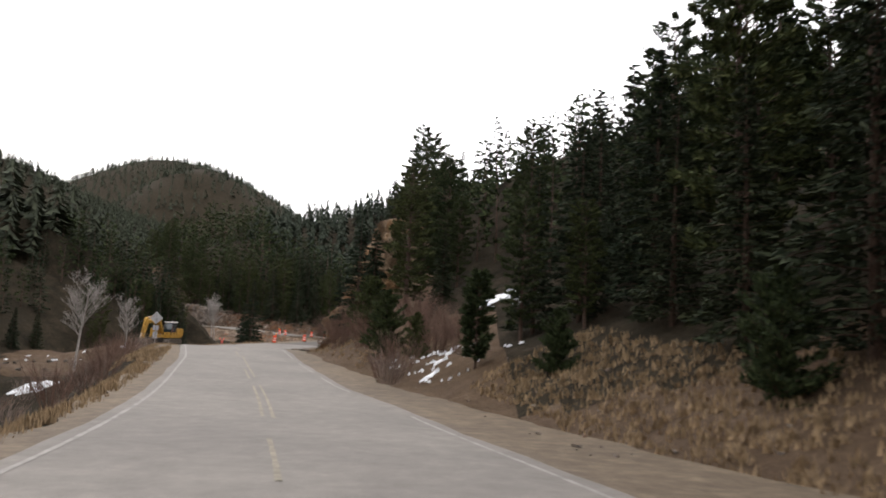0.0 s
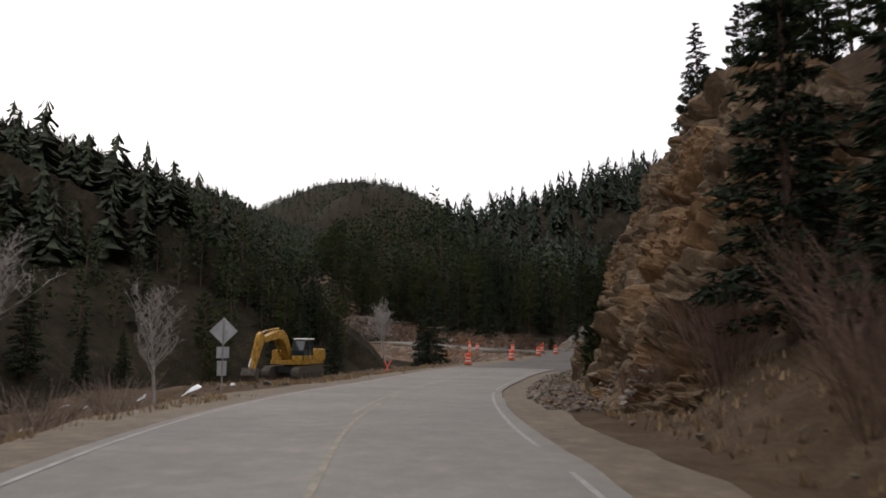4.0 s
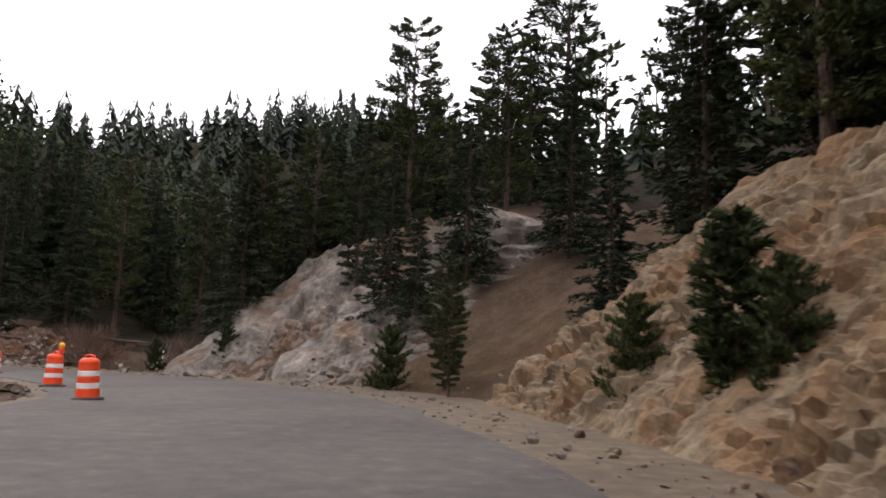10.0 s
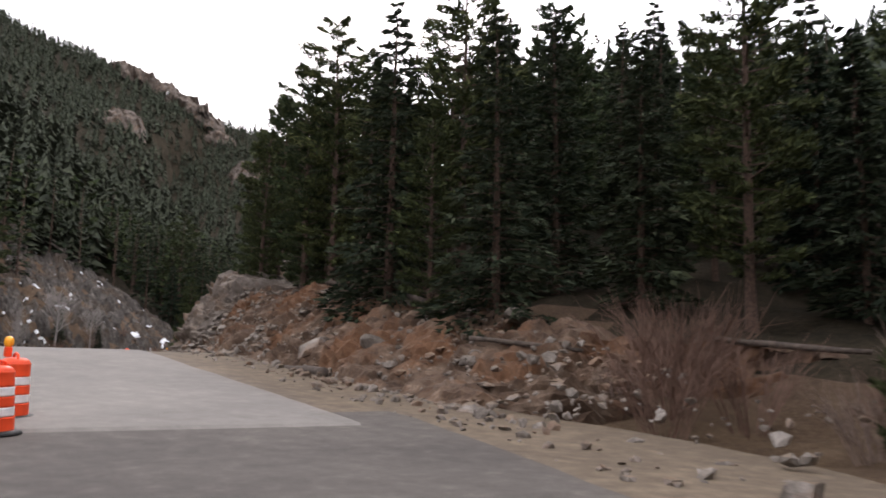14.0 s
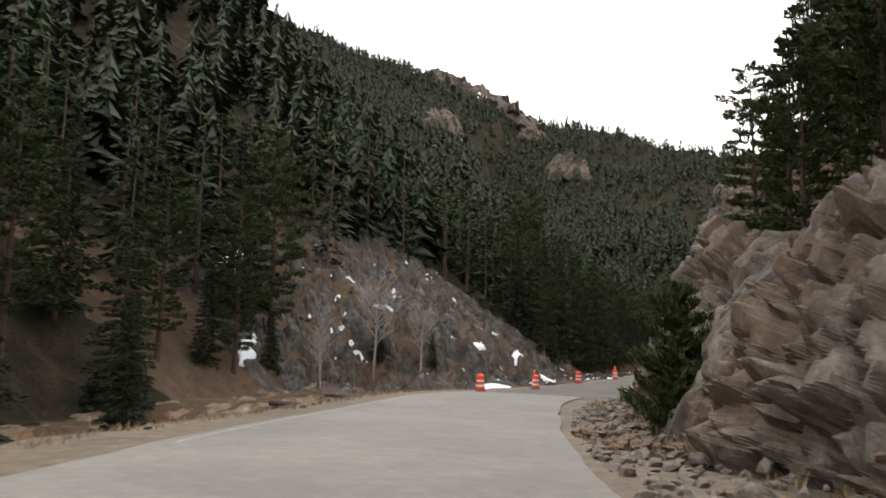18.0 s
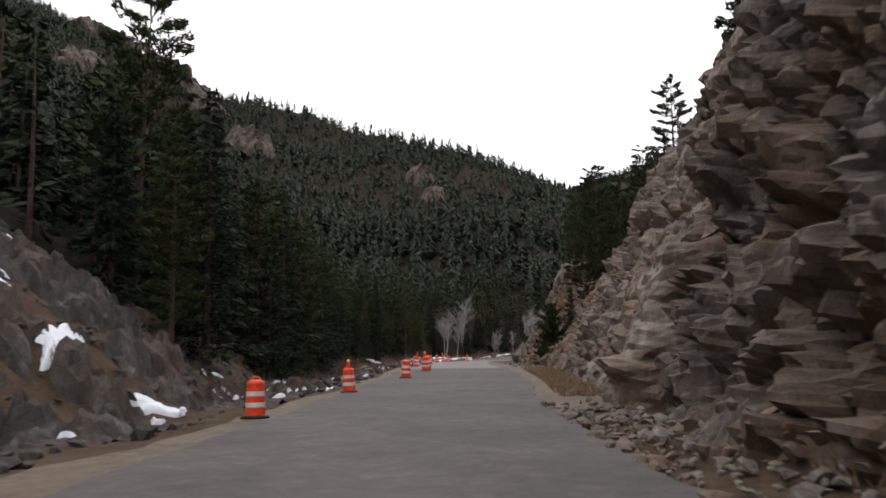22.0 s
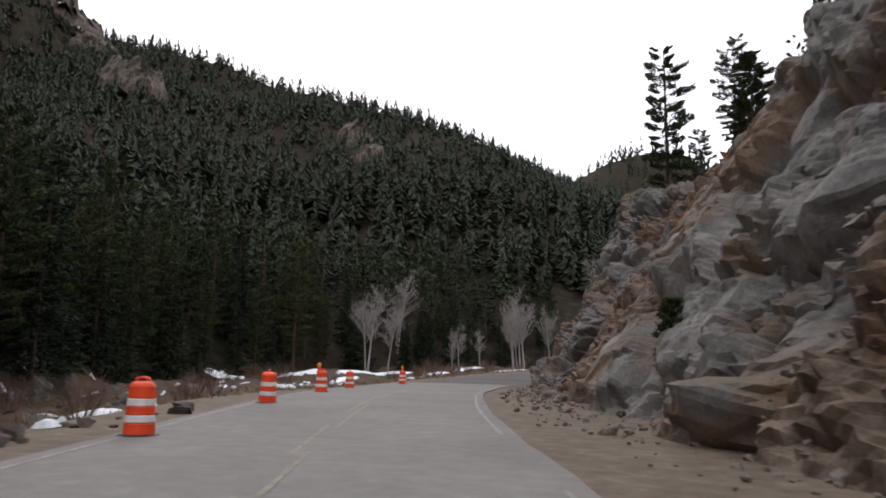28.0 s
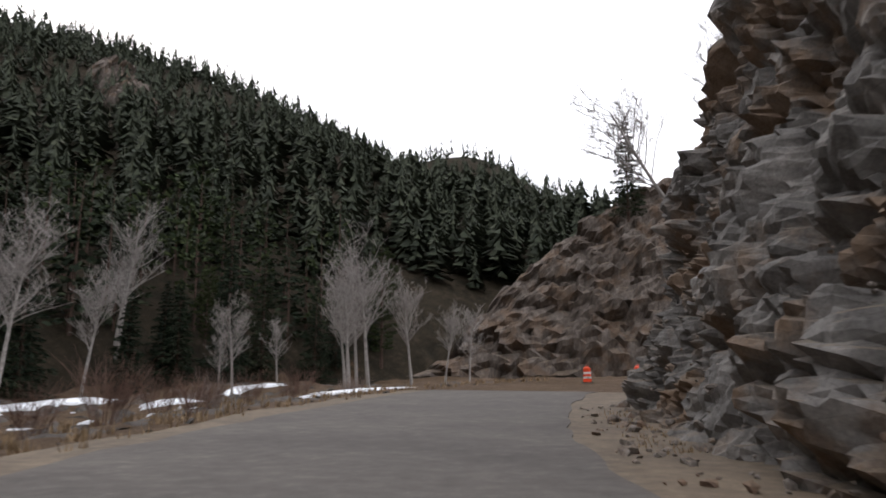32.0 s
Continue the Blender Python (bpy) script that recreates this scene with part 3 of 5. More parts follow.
def blocks(a, b, size, amount, seed, long=1.7, tilt=0.6, steep=3.6):
    """Jointed relief: tilted slabs, long in a, that stand proud of the joints between them. Height and a number for each slab."""
    qa, qb = a / (size * long), b / size
    ia, ib = np.floor(qa).astype(int), np.floor(qb).astype(int)
    out, tone = np.full(len(a), -1.0), np.zeros(len(a))
    for da in (-1, 0, 1):
        for db in (-1, 0, 1):
            ca, cb = ia + da, ib + db
            h = (ca * 73856093 ^ cb * 19349663 ^ (seed * 83492791 + 977)) & 0xFFFFFF
            r = [((h * m + 12345) % 1000003) / 1000003.0 for m in (7919, 104729, 1299709, 15485863, 32452843, 49979687, 67867967, 86028121)]
            dx, dy = (qa - ca - 0.5 - (r[0] - 0.5) * 0.7) * long, qb - cb - 0.5 - (r[1] - 0.5) * 0.7
            turn = (r[2] - 0.5) * 1.3
            ex, ey = dx * np.cos(turn) - dy * np.sin(turn), dx * np.sin(turn) + dy * np.cos(turn)
            rim = np.maximum(np.maximum(np.abs(ex) / (long * (0.42 + 0.3 * r[3])), np.abs(ey) / (0.42 + 0.3 * r[4])), np.abs(ex / long + ey) / 0.75)
            val = (r[5] - 0.5) * 1.3 + ex * (r[6] - 0.5) * tilt * 2 / long + ey * (r[7] - 0.35) * tilt * 2 - np.maximum(rim - 0.72, 0) * steep
            best = val > out
            out[best], tone[best] = val[best], (r[3] + r[7])[best] - 1.0
    return out * amount, tone


def rock_mesh(name, p, faces, mat, tone, stain):
    """A rock skin whose slabs differ a little in colour."""
    me = mesh_from(name, p, faces, mat)
    for key, value in (("tone", tone), ("stain", stain)):
        me.attributes.new(key, "FLOAT", "POINT").data.foreach_set("value", np.asarray(value, np.float32))
    return me


def cliff(name, s0, s1, mat, label, step=0.13, block=2.6, amount=0.75, seed=0, over=3.0, belly=0.0, dip=55, fine=1.0, hollow=None, long=1.7):
    ss = np.arange(s0, s1 + 1e-6, step)
    foot, high, run = (np.interp(ss, BANK[:, 0], BANK[:, k]) for k in (1, 2, 3))
    tall = float(np.hypot(high, run * 0.6).max())
    vs = np.linspace(-0.06, 1, int(tall * 1.1 / step))
    back = np.linspace(0.08, 1, 14)
    rows = []
    for s, f, h, r in zip(ss, foot, high, run):
        end = min(1.0, (s - s0) / 3.0, (s1 - s) / 3.0)
        u = f + r * (vs * 0.92 + 0.08 * vs ** 2) - belly * np.sin(np.pi * np.clip(vs, 0, 1)) + (1 - end) * 3.6
        if hollow:
            u = u + hollow[2] * np.exp(-((s - hollow[0]) / hollow[3]) ** 2 - ((h * vs - hollow[1]) / 1.5) ** 2)
        z = h * vs - (1 - end) * 0.6
        ub, zb = f + r + back * (over + 1.2) + (1 - end) * 3.6, h + back * over * 0.35 - back ** 3 * 1.6
        pts = at_road(np.full(len(vs) + len(back), s), np.r_[u, ub], 0)
        pts[:, 2] += np.r_[z, zb]
        rows.append(pts)
    v = np.array(rows)
    ns, nv = v.shape[:2]
    ds, dv = np.gradient(v, axis=0), np.gradient(v, axis=1)
    nrm = np.cross(dv, ds)
    nrm /= np.linalg.norm(nrm, axis=2)[..., None] + 1e-9
    p = v.reshape(-1, 3)
    c, d = math.cos(radians(dip)), math.sin(radians(dip))
    along, up = np.repeat(ss, nv), p[:, 2] + np.tile(np.r_[np.zeros(len(vs)), back * over], ns)
    along = along + 0.35 * smooth_noise(along, up, 2.4, seed + 7) + 0.12 * smooth_noise(along, up, 0.7, seed + 8)
    up = up + 0.35 * smooth_noise(along, up, 2.1, seed + 9) + 0.12 * smooth_noise(along, up, 0.6, seed + 10)
    qa, qb = -along * c + up * d, along * d + up * c
    big, stain = blocks(qa, qb, block, amount, seed + 1, long)
    ta, tb = qa * 0.88 - qb * 0.48, qa * 0.48 + qb * 0.88
    mid, tone = blocks(ta + 0.5 * stain, tb, block * 0.36, amount * 0.6, seed + 2, long * 1.1, 0.7)
    small, grain = blocks(qa, qb + 0.3 * tone, block * 0.14, amount * 0.34 * fine, seed + 3, long, 0.9)
    broken = np.clip(0.75 + 0.8 * smooth_noise(along, up, 3.3, seed + 4) + 0.35 * stain, 0.15, 1.35)
    relief = big + mid * np.clip(broken, 0.35, 1.2) + small * broken + 0.5 * amount * smooth_noise(along, up, 5.0, seed)
    relief *= np.tile(np.r_[np.clip((vs + 0.05) / 0.1, 0.15, 1), 1 - 0.6 * back], ns)
    p = p + nrm.reshape(-1, 3) * relief[:, None]
    ob = new(name, rock_mesh(name, p, sheet_faces(ns, nv)[:, ::-1], mat, 0.65 * tone + 0.35 * grain, stain))
    return tagged(ob, label, "cliff", "", "structure")


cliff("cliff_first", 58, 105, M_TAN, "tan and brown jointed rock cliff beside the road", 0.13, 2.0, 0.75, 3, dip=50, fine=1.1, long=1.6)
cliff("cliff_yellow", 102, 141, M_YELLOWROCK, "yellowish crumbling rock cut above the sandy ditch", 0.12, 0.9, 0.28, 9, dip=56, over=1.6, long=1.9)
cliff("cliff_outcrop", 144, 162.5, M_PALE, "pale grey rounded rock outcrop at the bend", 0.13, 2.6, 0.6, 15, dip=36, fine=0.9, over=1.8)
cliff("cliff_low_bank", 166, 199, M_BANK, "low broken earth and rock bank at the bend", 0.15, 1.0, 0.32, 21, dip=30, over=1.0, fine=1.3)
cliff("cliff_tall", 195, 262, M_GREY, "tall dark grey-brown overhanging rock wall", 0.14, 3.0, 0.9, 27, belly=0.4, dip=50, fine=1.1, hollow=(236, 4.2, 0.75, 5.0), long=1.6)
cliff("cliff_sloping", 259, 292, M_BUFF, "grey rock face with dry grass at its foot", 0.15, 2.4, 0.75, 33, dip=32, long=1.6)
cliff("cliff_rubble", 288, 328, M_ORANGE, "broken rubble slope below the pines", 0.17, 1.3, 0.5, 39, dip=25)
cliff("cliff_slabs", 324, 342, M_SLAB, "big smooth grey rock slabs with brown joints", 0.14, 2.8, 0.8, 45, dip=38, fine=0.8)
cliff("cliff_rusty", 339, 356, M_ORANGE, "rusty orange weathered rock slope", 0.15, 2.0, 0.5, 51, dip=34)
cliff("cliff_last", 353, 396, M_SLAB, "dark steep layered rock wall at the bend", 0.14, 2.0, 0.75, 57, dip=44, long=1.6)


def rock_patch(name, s0, s1, u0, u1, mat, label, step=0.35, block=1.2, amount=0.4, lift=0.1, seed=0):
    """A broken rocky skin lying on the slope, sunk at its edges."""
    ss, us = np.arange(s0, s1, step), np.arange(u0, u1, step)
    a, b = np.meshgrid(ss, us, indexing="ij")
    p = at_road(a.ravel(), b.ravel())
    p[:, 2] = ground_at(p[:, 0], p[:, 1])
    edge = np.minimum.reduce([(a - s0) / 4, (s1 - a) / 4, (b - u0) / 2.5, (u1 - b) / 2.5]).ravel() + 0.35 * smooth_noise(p[:, 0], p[:, 1], 3.0, seed)
    wa, wb = a.ravel() + 0.3 * smooth_noise(a.ravel(), b.ravel(), 1.9, seed + 4), b.ravel() + 0.3 * smooth_noise(a.ravel(), b.ravel(), 1.7, seed + 5)
    big, stain = blocks(wa, wb, block, amount, seed + 1, 1.4)
    small, tone = blocks(wb + wa * 0.5, wa - wb * 0.5, block * 0.4, amount * 0.45, seed + 2, 1.4)
    d = big + small
    p[:, 2] += np.where(edge > 0, d + lift, 0) * np.clip(edge, 0, 1) + np.clip(edge - 0.15, -1, 0) * 0.9
    ob = new(name, rock_mesh(name, p, sheet_faces(len(ss), len(us))[:, ::-1], mat, tone, stain))
    return tagged(ob, label, "slope", "", "structure")


rock_patch("talus_slope", 234, 272, -34, -7.6, M_DARKROCK, "grey broken talus slope with patches of snow", 0.2, 1.2, 0.85, 0.45, 61)
rock_patch("gravel_pit", 108, 150, -24, -6.0, M_PALE, "pale crushed rock filling the washed-out pit", 0.34, 0.7, 0.22, 0.05, 67)
rock_patch("creek_rubble", 264, 330, -17, -6.4, M_DARKROCK, "dark boulders and rubble of the creek bank", 0.36, 1.1, 0.5, 0.0, 71)
rock_patch("creek_bank", 330, 425, -34, -8.6, M_DARKROCK, "washed-out earth and stones of the creek bed", 0.42, 1.0, 0.28, 0.0, 75)
rock_patch("roadside_bank", 196, 240, -20, -7.4, M_ORANGE, "brown stony bank across the road", 0.4, 1.2, 0.35, 0.0, 79)
rock_patch("bend_rubble", 150, 182, -17, -6.0, M_ORANGE, "pile of dirt and broken rock inside the bend", 0.36, 1.0, 0.4, 0.25, 83)


def far_outcrop():
    """The rocky knoll beyond the last bend."""
    us, vs = np.linspace(-1, 1, 90), np.linspace(0, 1, 50)
    a, b = np.meshgrid(us, vs, indexing="ij")
    x = -163 + 24 * a - 4 * a * a
    y = 408 - 10 * a * a + 15 * (b - 0.5) + 4 * a
    z = 1.0 + 27 * (1 - a * a) ** 0.7 * b ** 0.8 * (1 + 0.2 * a)
    p = np.stack([x, y, z], -1).reshape(-1, 3)
    d = facets(p, 3.4, 1.5, 91, (1, 1, 1.6)) + facets(p, 1.2, 0.5, 92)
    p[:, 1] -= d
    p[:, 2] += 0.3 * d
    ob = new("cliff_far_knoll", mesh_from("cliff_far_knoll", p, sheet_faces(90, 50), M_GREY))
    return tagged(ob, "grey rocky knoll beyond the bend with snow on ledges", "cliff", "", "structure")


far_outcrop()


def crag(x, y, long, tall, turn, seed):
    """A bare rock head rising out of the far forest."""
    us, vs = np.linspace(-1, 1, 26), np.linspace(0, 1, 18)
    a, b = np.meshgrid(us, vs, indexing="ij")
    w = np.sqrt(np.clip(1 - a * a, 0, 1))
    px, py = a * long / 2, -w * long * 0.42 * np.cos(b * 1.7)
    pz = -tall * 0.5 + tall * 1.5 * w ** 0.6 * np.sin(b * 1.57)
    p = np.stack([px, py, pz], -1).reshape(-1, 3)
    d = facets(p, long * 0.2, long * 0.11, seed, (1, 1, 0.6)) + facets(p, long * 0.08, long * 0.045, seed + 1, (1, 1, 0.7))
    p[:, 1] -= d
    p[:, 2] += 0.5 * d
    ob = new("rock_crag", mesh_from("rock_crag", p, sheet_faces(26, 18), M_GREY))
    ob.matrix_basis = pose(x, y, float(ground_at(x, y)), 0, 0, turn)
    return tagged(ob, "bare grey rock crag rising from the far forest", "rock", "far rock crags")


for k, (x, y, long, tall) in enumerate(((-458, 444, 34, 9), (-462, 432, 36, 10), (-474, 418, 34, 10), (-440, 446, 24, 7.5), (-480, 400, 28, 9), (-368, 418, 26, 10), (-285, 451, 14, 6.5), (-343, 325, 24, 9.5), (-306, 468, 15, 7.5))):
    crag(x, y, long, tall, 35 + 17 * (k % 3), 900 + 5 * k)


# ---- far woods ----
def far_conifer(rng, h, r, whorls, arms):
    """Corners and triangles of one small conifer: drooping arms in whorls round a stem."""
    v, f = [], []
    for w in range(whorls):
        t = w / whorls
        z0 = h * (0.1 + 0.84 * t)
        rad = r * (1 - t) ** 0.62 + 0.1 * r
        n = max(4, int(round(arms * (1 - 0.45 * t))))
        for k in range(n):
            a = rng.uniform(0, 2 * math.pi)
            q = rad * rng.uniform(0.6, 1.2)
            wide = 0.24 * q * rng.uniform(0.7, 1.2)
            top = z0 + h / whorls * rng.uniform(0.7, 1.5)
            c, s = math.cos(a), math.sin(a)
            tip = z0 - rng.uniform(0.0, 0.08) * h
            i = len(v)
            v += [(c * 0.03 * q, s * 0.03 * q, top), (c * q * 0.8 - s * wide, s * q * 0.8 + c * wide, tip), (c * q * 0.8 + s * wide, s * q * 0.8 - c * wide, tip + 0.02 * h)]
            f.append((i, i + 1, i + 2))
    i = len(v)
    v += [(0, 0, h * 1.02), (0.05 * r, 0, h * 0.82), (-0.05 * r, 0.04 * r, h * 0.82)]
    f.append((i, i + 1, i + 2))
    return np.array(v), np.array(f)


def woods(name, places, mat, label, whorls, arms, seed, tall=(9, 17)):
    rng = np.random.RandomState(seed)
    kinds = [far_conifer(rng, 1.0, rng.uniform(0.19, 0.3), whorls, arms) for _ in range(9)]
    vs, fs, base = [], [], 0
    for x, y, z in places:
        v, f = kinds[rng.randint(len(kinds))]
        h = rng.uniform(*tall) * rng.choice([1, 1, 0.8, 1.12])
        a = rng.uniform(0, 6.28)
        c, s = math.cos(a) * h, math.sin(a) * h
        wide = rng.uniform(0.85, 1.25)
        p = np.empty_like(v)
        p[:, 0], p[:, 1], p[:, 2] = x + (v[:, 0] * c - v[:, 1] * s) * wide, y + (v[:, 0] * s + v[:, 1] * c) * wide, z - 0.3 + v[:, 2] * h
        vs.append(p)
        fs.append(f + base)
        base += len(v)
    ob = new(name, mesh_from(name, np.vstack(vs), np.vstack(fs), mat))
    return tagged(ob, label, "woods", "", "stuff")


def scatter(x0, x1, y0, y1, gap, seed, keep):
    rng = np.random.RandomState(seed)
    xs, ys = np.meshgrid(np.arange(x0, x1, gap), np.arange(y0, y1, gap))
    xs, ys = xs.ravel() + rng.uniform(-0.5, 0.5, xs.size) * gap, ys.ravel() + rng.uniform(-0.5, 0.5, ys.size) * gap
    s, u = to_road(xs, ys)
    ok = keep(xs, ys, s, u, rng)
    xs, ys = xs[ok], ys[ok]
    return np.stack([xs, ys, ground_at(xs, ys)], -1)


def on_left(x, y, s, u, rng):
    far = np.interp(s, SIDE[:, 0], SIDE[:, 3])
    thin = smooth_noise(x, y, 30, 31) * 0.4 + 0.95
    d, _ = ridge_near(x, y)
    return (u < -far - 17) & (rng.rand(len(x)) < thin) & ((d < 60) | (u > -330)) & (rng.rand(len(x)) < 0.92)


def on_right(x, y, s, u, rng):
    foot, run = np.interp(s, BANK[:, 0], BANK[:, 1]), np.interp(s, BANK[:, 0], BANK[:, 3])
    thin = smooth_noise(x, y, 25, 33) * 0.4 + 0.85
    return (u > foot + run + 30) & (u < 190) & (rng.rand(len(x)) < thin)


left_wood = scatter(-540, 0, -40, 640, 4.2, 4, on_left)
right_wood = scatter(-175, 130, -60, 430, 3.7, 5, on_right)
left_s, left_u = to_road(left_wood[:, 0], left_wood[:, 1])
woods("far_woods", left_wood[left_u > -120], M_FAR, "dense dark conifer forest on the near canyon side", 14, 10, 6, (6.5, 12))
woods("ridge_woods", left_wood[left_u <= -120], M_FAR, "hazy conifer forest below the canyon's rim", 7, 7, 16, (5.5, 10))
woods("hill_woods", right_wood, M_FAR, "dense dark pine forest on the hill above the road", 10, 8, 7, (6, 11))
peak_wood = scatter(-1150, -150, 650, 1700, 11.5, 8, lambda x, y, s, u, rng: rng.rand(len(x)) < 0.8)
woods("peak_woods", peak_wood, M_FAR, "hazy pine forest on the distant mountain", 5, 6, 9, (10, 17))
print("far trees", len(left_wood), len(right_wood), len(peak_wood))


# ---- near trees ----
def part(name, me, parent, label=""):
    ob = new(name, me)
    ob.parent = parent
    return tagged(ob, label)


def tube(path, radii, sides=6):
    """Corners and quads of a tapered tube."""
    path, v = np.array(path, float), []
    for i, (p, r) in enumerate(zip(path, radii)):
        d = path[min(i + 1, len(path) - 1)] - path[max(i - 1, 0)]
        d /= np.linalg.norm(d) + 1e-9
        a = np.cross(d, (0.3, 0.9, 0.1))
        a /= np.linalg.norm(a) + 1e-9
        b = np.cross(d, a)
        for k in range(sides):
            t = 2 * math.pi * k / sides
            v.append(p + r * (math.cos(t) * a + math.sin(t) * b))
    f = [(i * sides + k, i * sides + (k + 1) % sides, (i + 1) * sides + (k + 1) % sides, (i + 1) * sides + k) for i in range(len(path) - 1) for k in range(sides)]
    return np.array(v), np.array(f)


def gather(pieces):
    vs, fs, base = [], [], 0
    for v, f in pieces:
        vs.append(v)
        fs.append(f + base)
        base += len(v)
    return np.vstack(vs), np.vstack(fs)


def conifer(kind, h, seed, mid=False):
    """Trunk and crown of a pine, spruce or juniper, h metres tall."""
    rng = np.random.RandomState(seed)
    lean = rng.uniform(-0.03, 0.03, 2) * h
    stem = [(lean[0] * t * t, lean[1] * t * t, h * t - 0.5 * (t == 0)) for t in (0, 0.15, 0.35, 0.6, 0.82, 0.98)]
    pieces = [tube(stem, [r * h for r in (0.0155, 0.0125, 0.0105, 0.007, 0.0035, 0.001)], 4 if mid else 7)]
    bare, wide, count = {"pine": (0.13, 0.17, 80), "spruce": (0.05, 0.19, 96), "juniper": (0.02, 0.36, 60)}[kind]
    count = count // 3 if mid else count
    leaves = []
    for k in range(count):
        t = bare + (0.99 - bare) * (k + rng.rand()) / count
        if kind == "pine":
            q = (t - bare) / (1 - bare)
            reach = wide * h * (0.35 + 1.3 * q) * (1 - q) ** 0.62 * rng.uniform(0.55, 1.3) + 0.03 * h
            droop = rng.uniform(-0.12, 0.3) + 0.3 * q
        elif kind == "spruce":
            reach = wide * h * (1 - t) ** 0.85 * rng.uniform(0.7, 1.2) + 0.012 * h
            droop = rng.uniform(-0.35, -0.02) + 0.25 * t
        else:
            reach = wide * h * (1 - t) ** 0.5 * rng.uniform(0.6, 1.15)
            droop = rng.uniform(0.1, 0.9)
        a = k * 2.4 + rng.uniform(-0.5, 0.5)
        c, s = math.cos(a), math.sin(a)
        z0 = h * t
        x0, y0 = lean[0] * t * t, lean[1] * t * t
        tip = np.array([x0 + c * reach, y0 + s * reach, z0 + droop * reach])
        root = np.array([x0, y0, z0])
        if not mid and reach > 0.5:
            pieces.append(tube([root, (root + tip) / 2 + (0, 0, 0.06 * reach), tip], [0.022 + 0.012 * reach, 0.014 + 0.006 * reach, 0.006], 3))
        n = int(round((9 + 7.5 * reach) * (0.5 if mid else 8.0 if kind == "juniper" else 6.0 if kind == "pine" else 3.6)))
        for j in range(n):
            w = 0.3 + 0.75 * rng.rand() ** 0.7 if kind == "pine" else 0.12 + 0.92 * rng.rand()
            p = root + (tip - root) * w
            side = rng.uniform(-0.32, 0.32) * reach * (1.15 - 0.6 * w)
            p = p + (-s * side, c * side, rng.uniform(-0.09, 0.1) * reach)
            size = (0.24 + 0.055 * reach) * rng.uniform(0.7, 1.5) * (0.42 if kind == "juniper" else 1.7 if mid else 0.62 if kind == "pine" else 0.74)
            if kind == "pine":
                d = np.array([c, s, 0.5]) + rng.uniform(-0.9, 0.9, 3)
            elif kind == "spruce":
                d = np.array([c * 0.9 - s * side * 2, s * 0.9 + c * side * 2, -0.25]) + rng.uniform(-0.5, 0.5, 3)
            else:
                d = rng.uniform(-0.6, 0.6, 3) + (c * 0.4, s * 0.4, 0.7)
            d *= size / (np.linalg.norm(d) + 1e-9)
            e = np.cross(d, rng.uniform(-1, 1, 3))
            e *= (0.3 if mid else 0.23) * size / (np.linalg.norm(e) + 1e-9)
            if mid:
                leaves += [p - d * 0.25, p + d * 0.45 + e, p + d * 1.15, p + d * 0.45 - e]
            else:
                leaves += [p - d * 0.2 + e, p - d * 0.2 - e, p + d * 1.1]
    lv = np.array(leaves)
    lf = np.arange(len(lv)).reshape(-1, 4 if mid else 3)
    return gather(pieces), (lv, lf)


def tree_thing(name, kind, h, seed, mat, label):
    wood, leaf = conifer(kind, h, seed)
    root = new(name)
    part("trunk", mesh_from("trunk", *wood, M_BARK), root, "reddish-brown furrowed trunk and limbs")
    part("crown", mesh_from("crown", *leaf, mat), root)
    return tagged(root, label, "tree")


PROTOS = {
    "pine": [tree_thing("pine_tree", "pine", h, 100 + k, M_PINE, "dark green ponderosa pine with an open crown on the slope") for k, h in enumerate((14, 16.5, 12, 18))],
    "spruce": [tree_thing("spruce_tree", "spruce", h, 120 + k, M_SPRUCE, "dark conical spruce with drooping boughs on the slope") for k, h in enumerate((13, 16, 10, 15))],
    "juniper": [tree_thing("small_pine", "pine" if k == 1 else "juniper", h, 140 + k, M_PINE, "bushy young pine among the roadside rocks") for k, h in enumerate((3.4, 4.0, 2.6))],
}
USED = set()


def plant(kind, x, y, z, scale=1.0, which=0, turn=0.0, group="trees on the slopes"):
    proto = PROTOS[kind][which % len(PROTOS[kind])]
    if proto.name not in USED:
        USED.add(proto.name)
        ob = proto
        ob.matrix_basis = pose(x, y, z, 0, 0, turn)
    else:
        ob = copy_thing(proto, pose(x, y, z, 0, 0, turn))
    ob.scale = (scale, scale, scale)
    return tagged(ob, group=group)


def plant_at(kind, s, u, scale=1.0, which=0, turn=0.0, sink=0.15):
    x, y, _ = at_road(s, u)
    return plant(kind, float(x), float(y), float(ground_at(x, y)) - sink, scale, which, turn)


# single trees that stand out: kind, station, offset, size, model
SINGLES = [("spruce", 37, 16.5, 0.6, 0), ("spruce", 41, 19, 0.65, 1), ("pine", 36, 20, 0.6, 3), ("spruce", 33, 15, 0.6, 3), ("spruce", 12, 9.8, 0.59, 1), ("spruce", 16, 10, 0.55, 0), ("spruce", 20.5, 10.8, 0.5, 3), ("spruce", 23.5, 12, 0.59, 1), ("spruce", 9, 10.6, 0.8, 3), ("spruce", 46, 11, 0.5, 2), ("pine", 18, 11.2, 0.8, 0), ("pine", 24, 13.1, 0.63, 1), ("spruce", 27, 11, 0.63, 0), ("spruce", 30.5, 10.6, 0.5, 3), ("pine", 13, 14.1, 0.84, 3), ("pine", 20, 16.1, 0.71, 2),
           ("spruce", 29, 14.6, 0.63, 1), ("pine", 44, 16, 0.58, 1), ("pine", 49, 9.5, 0.75, 2), ("spruce", 53, 8, 0.7, 2), ("spruce", 56.5, 7.4, 0.7, 0), ("pine", 52, 13, 0.7, 0), ("pine", 58, 12.5, 0.6, 3)]
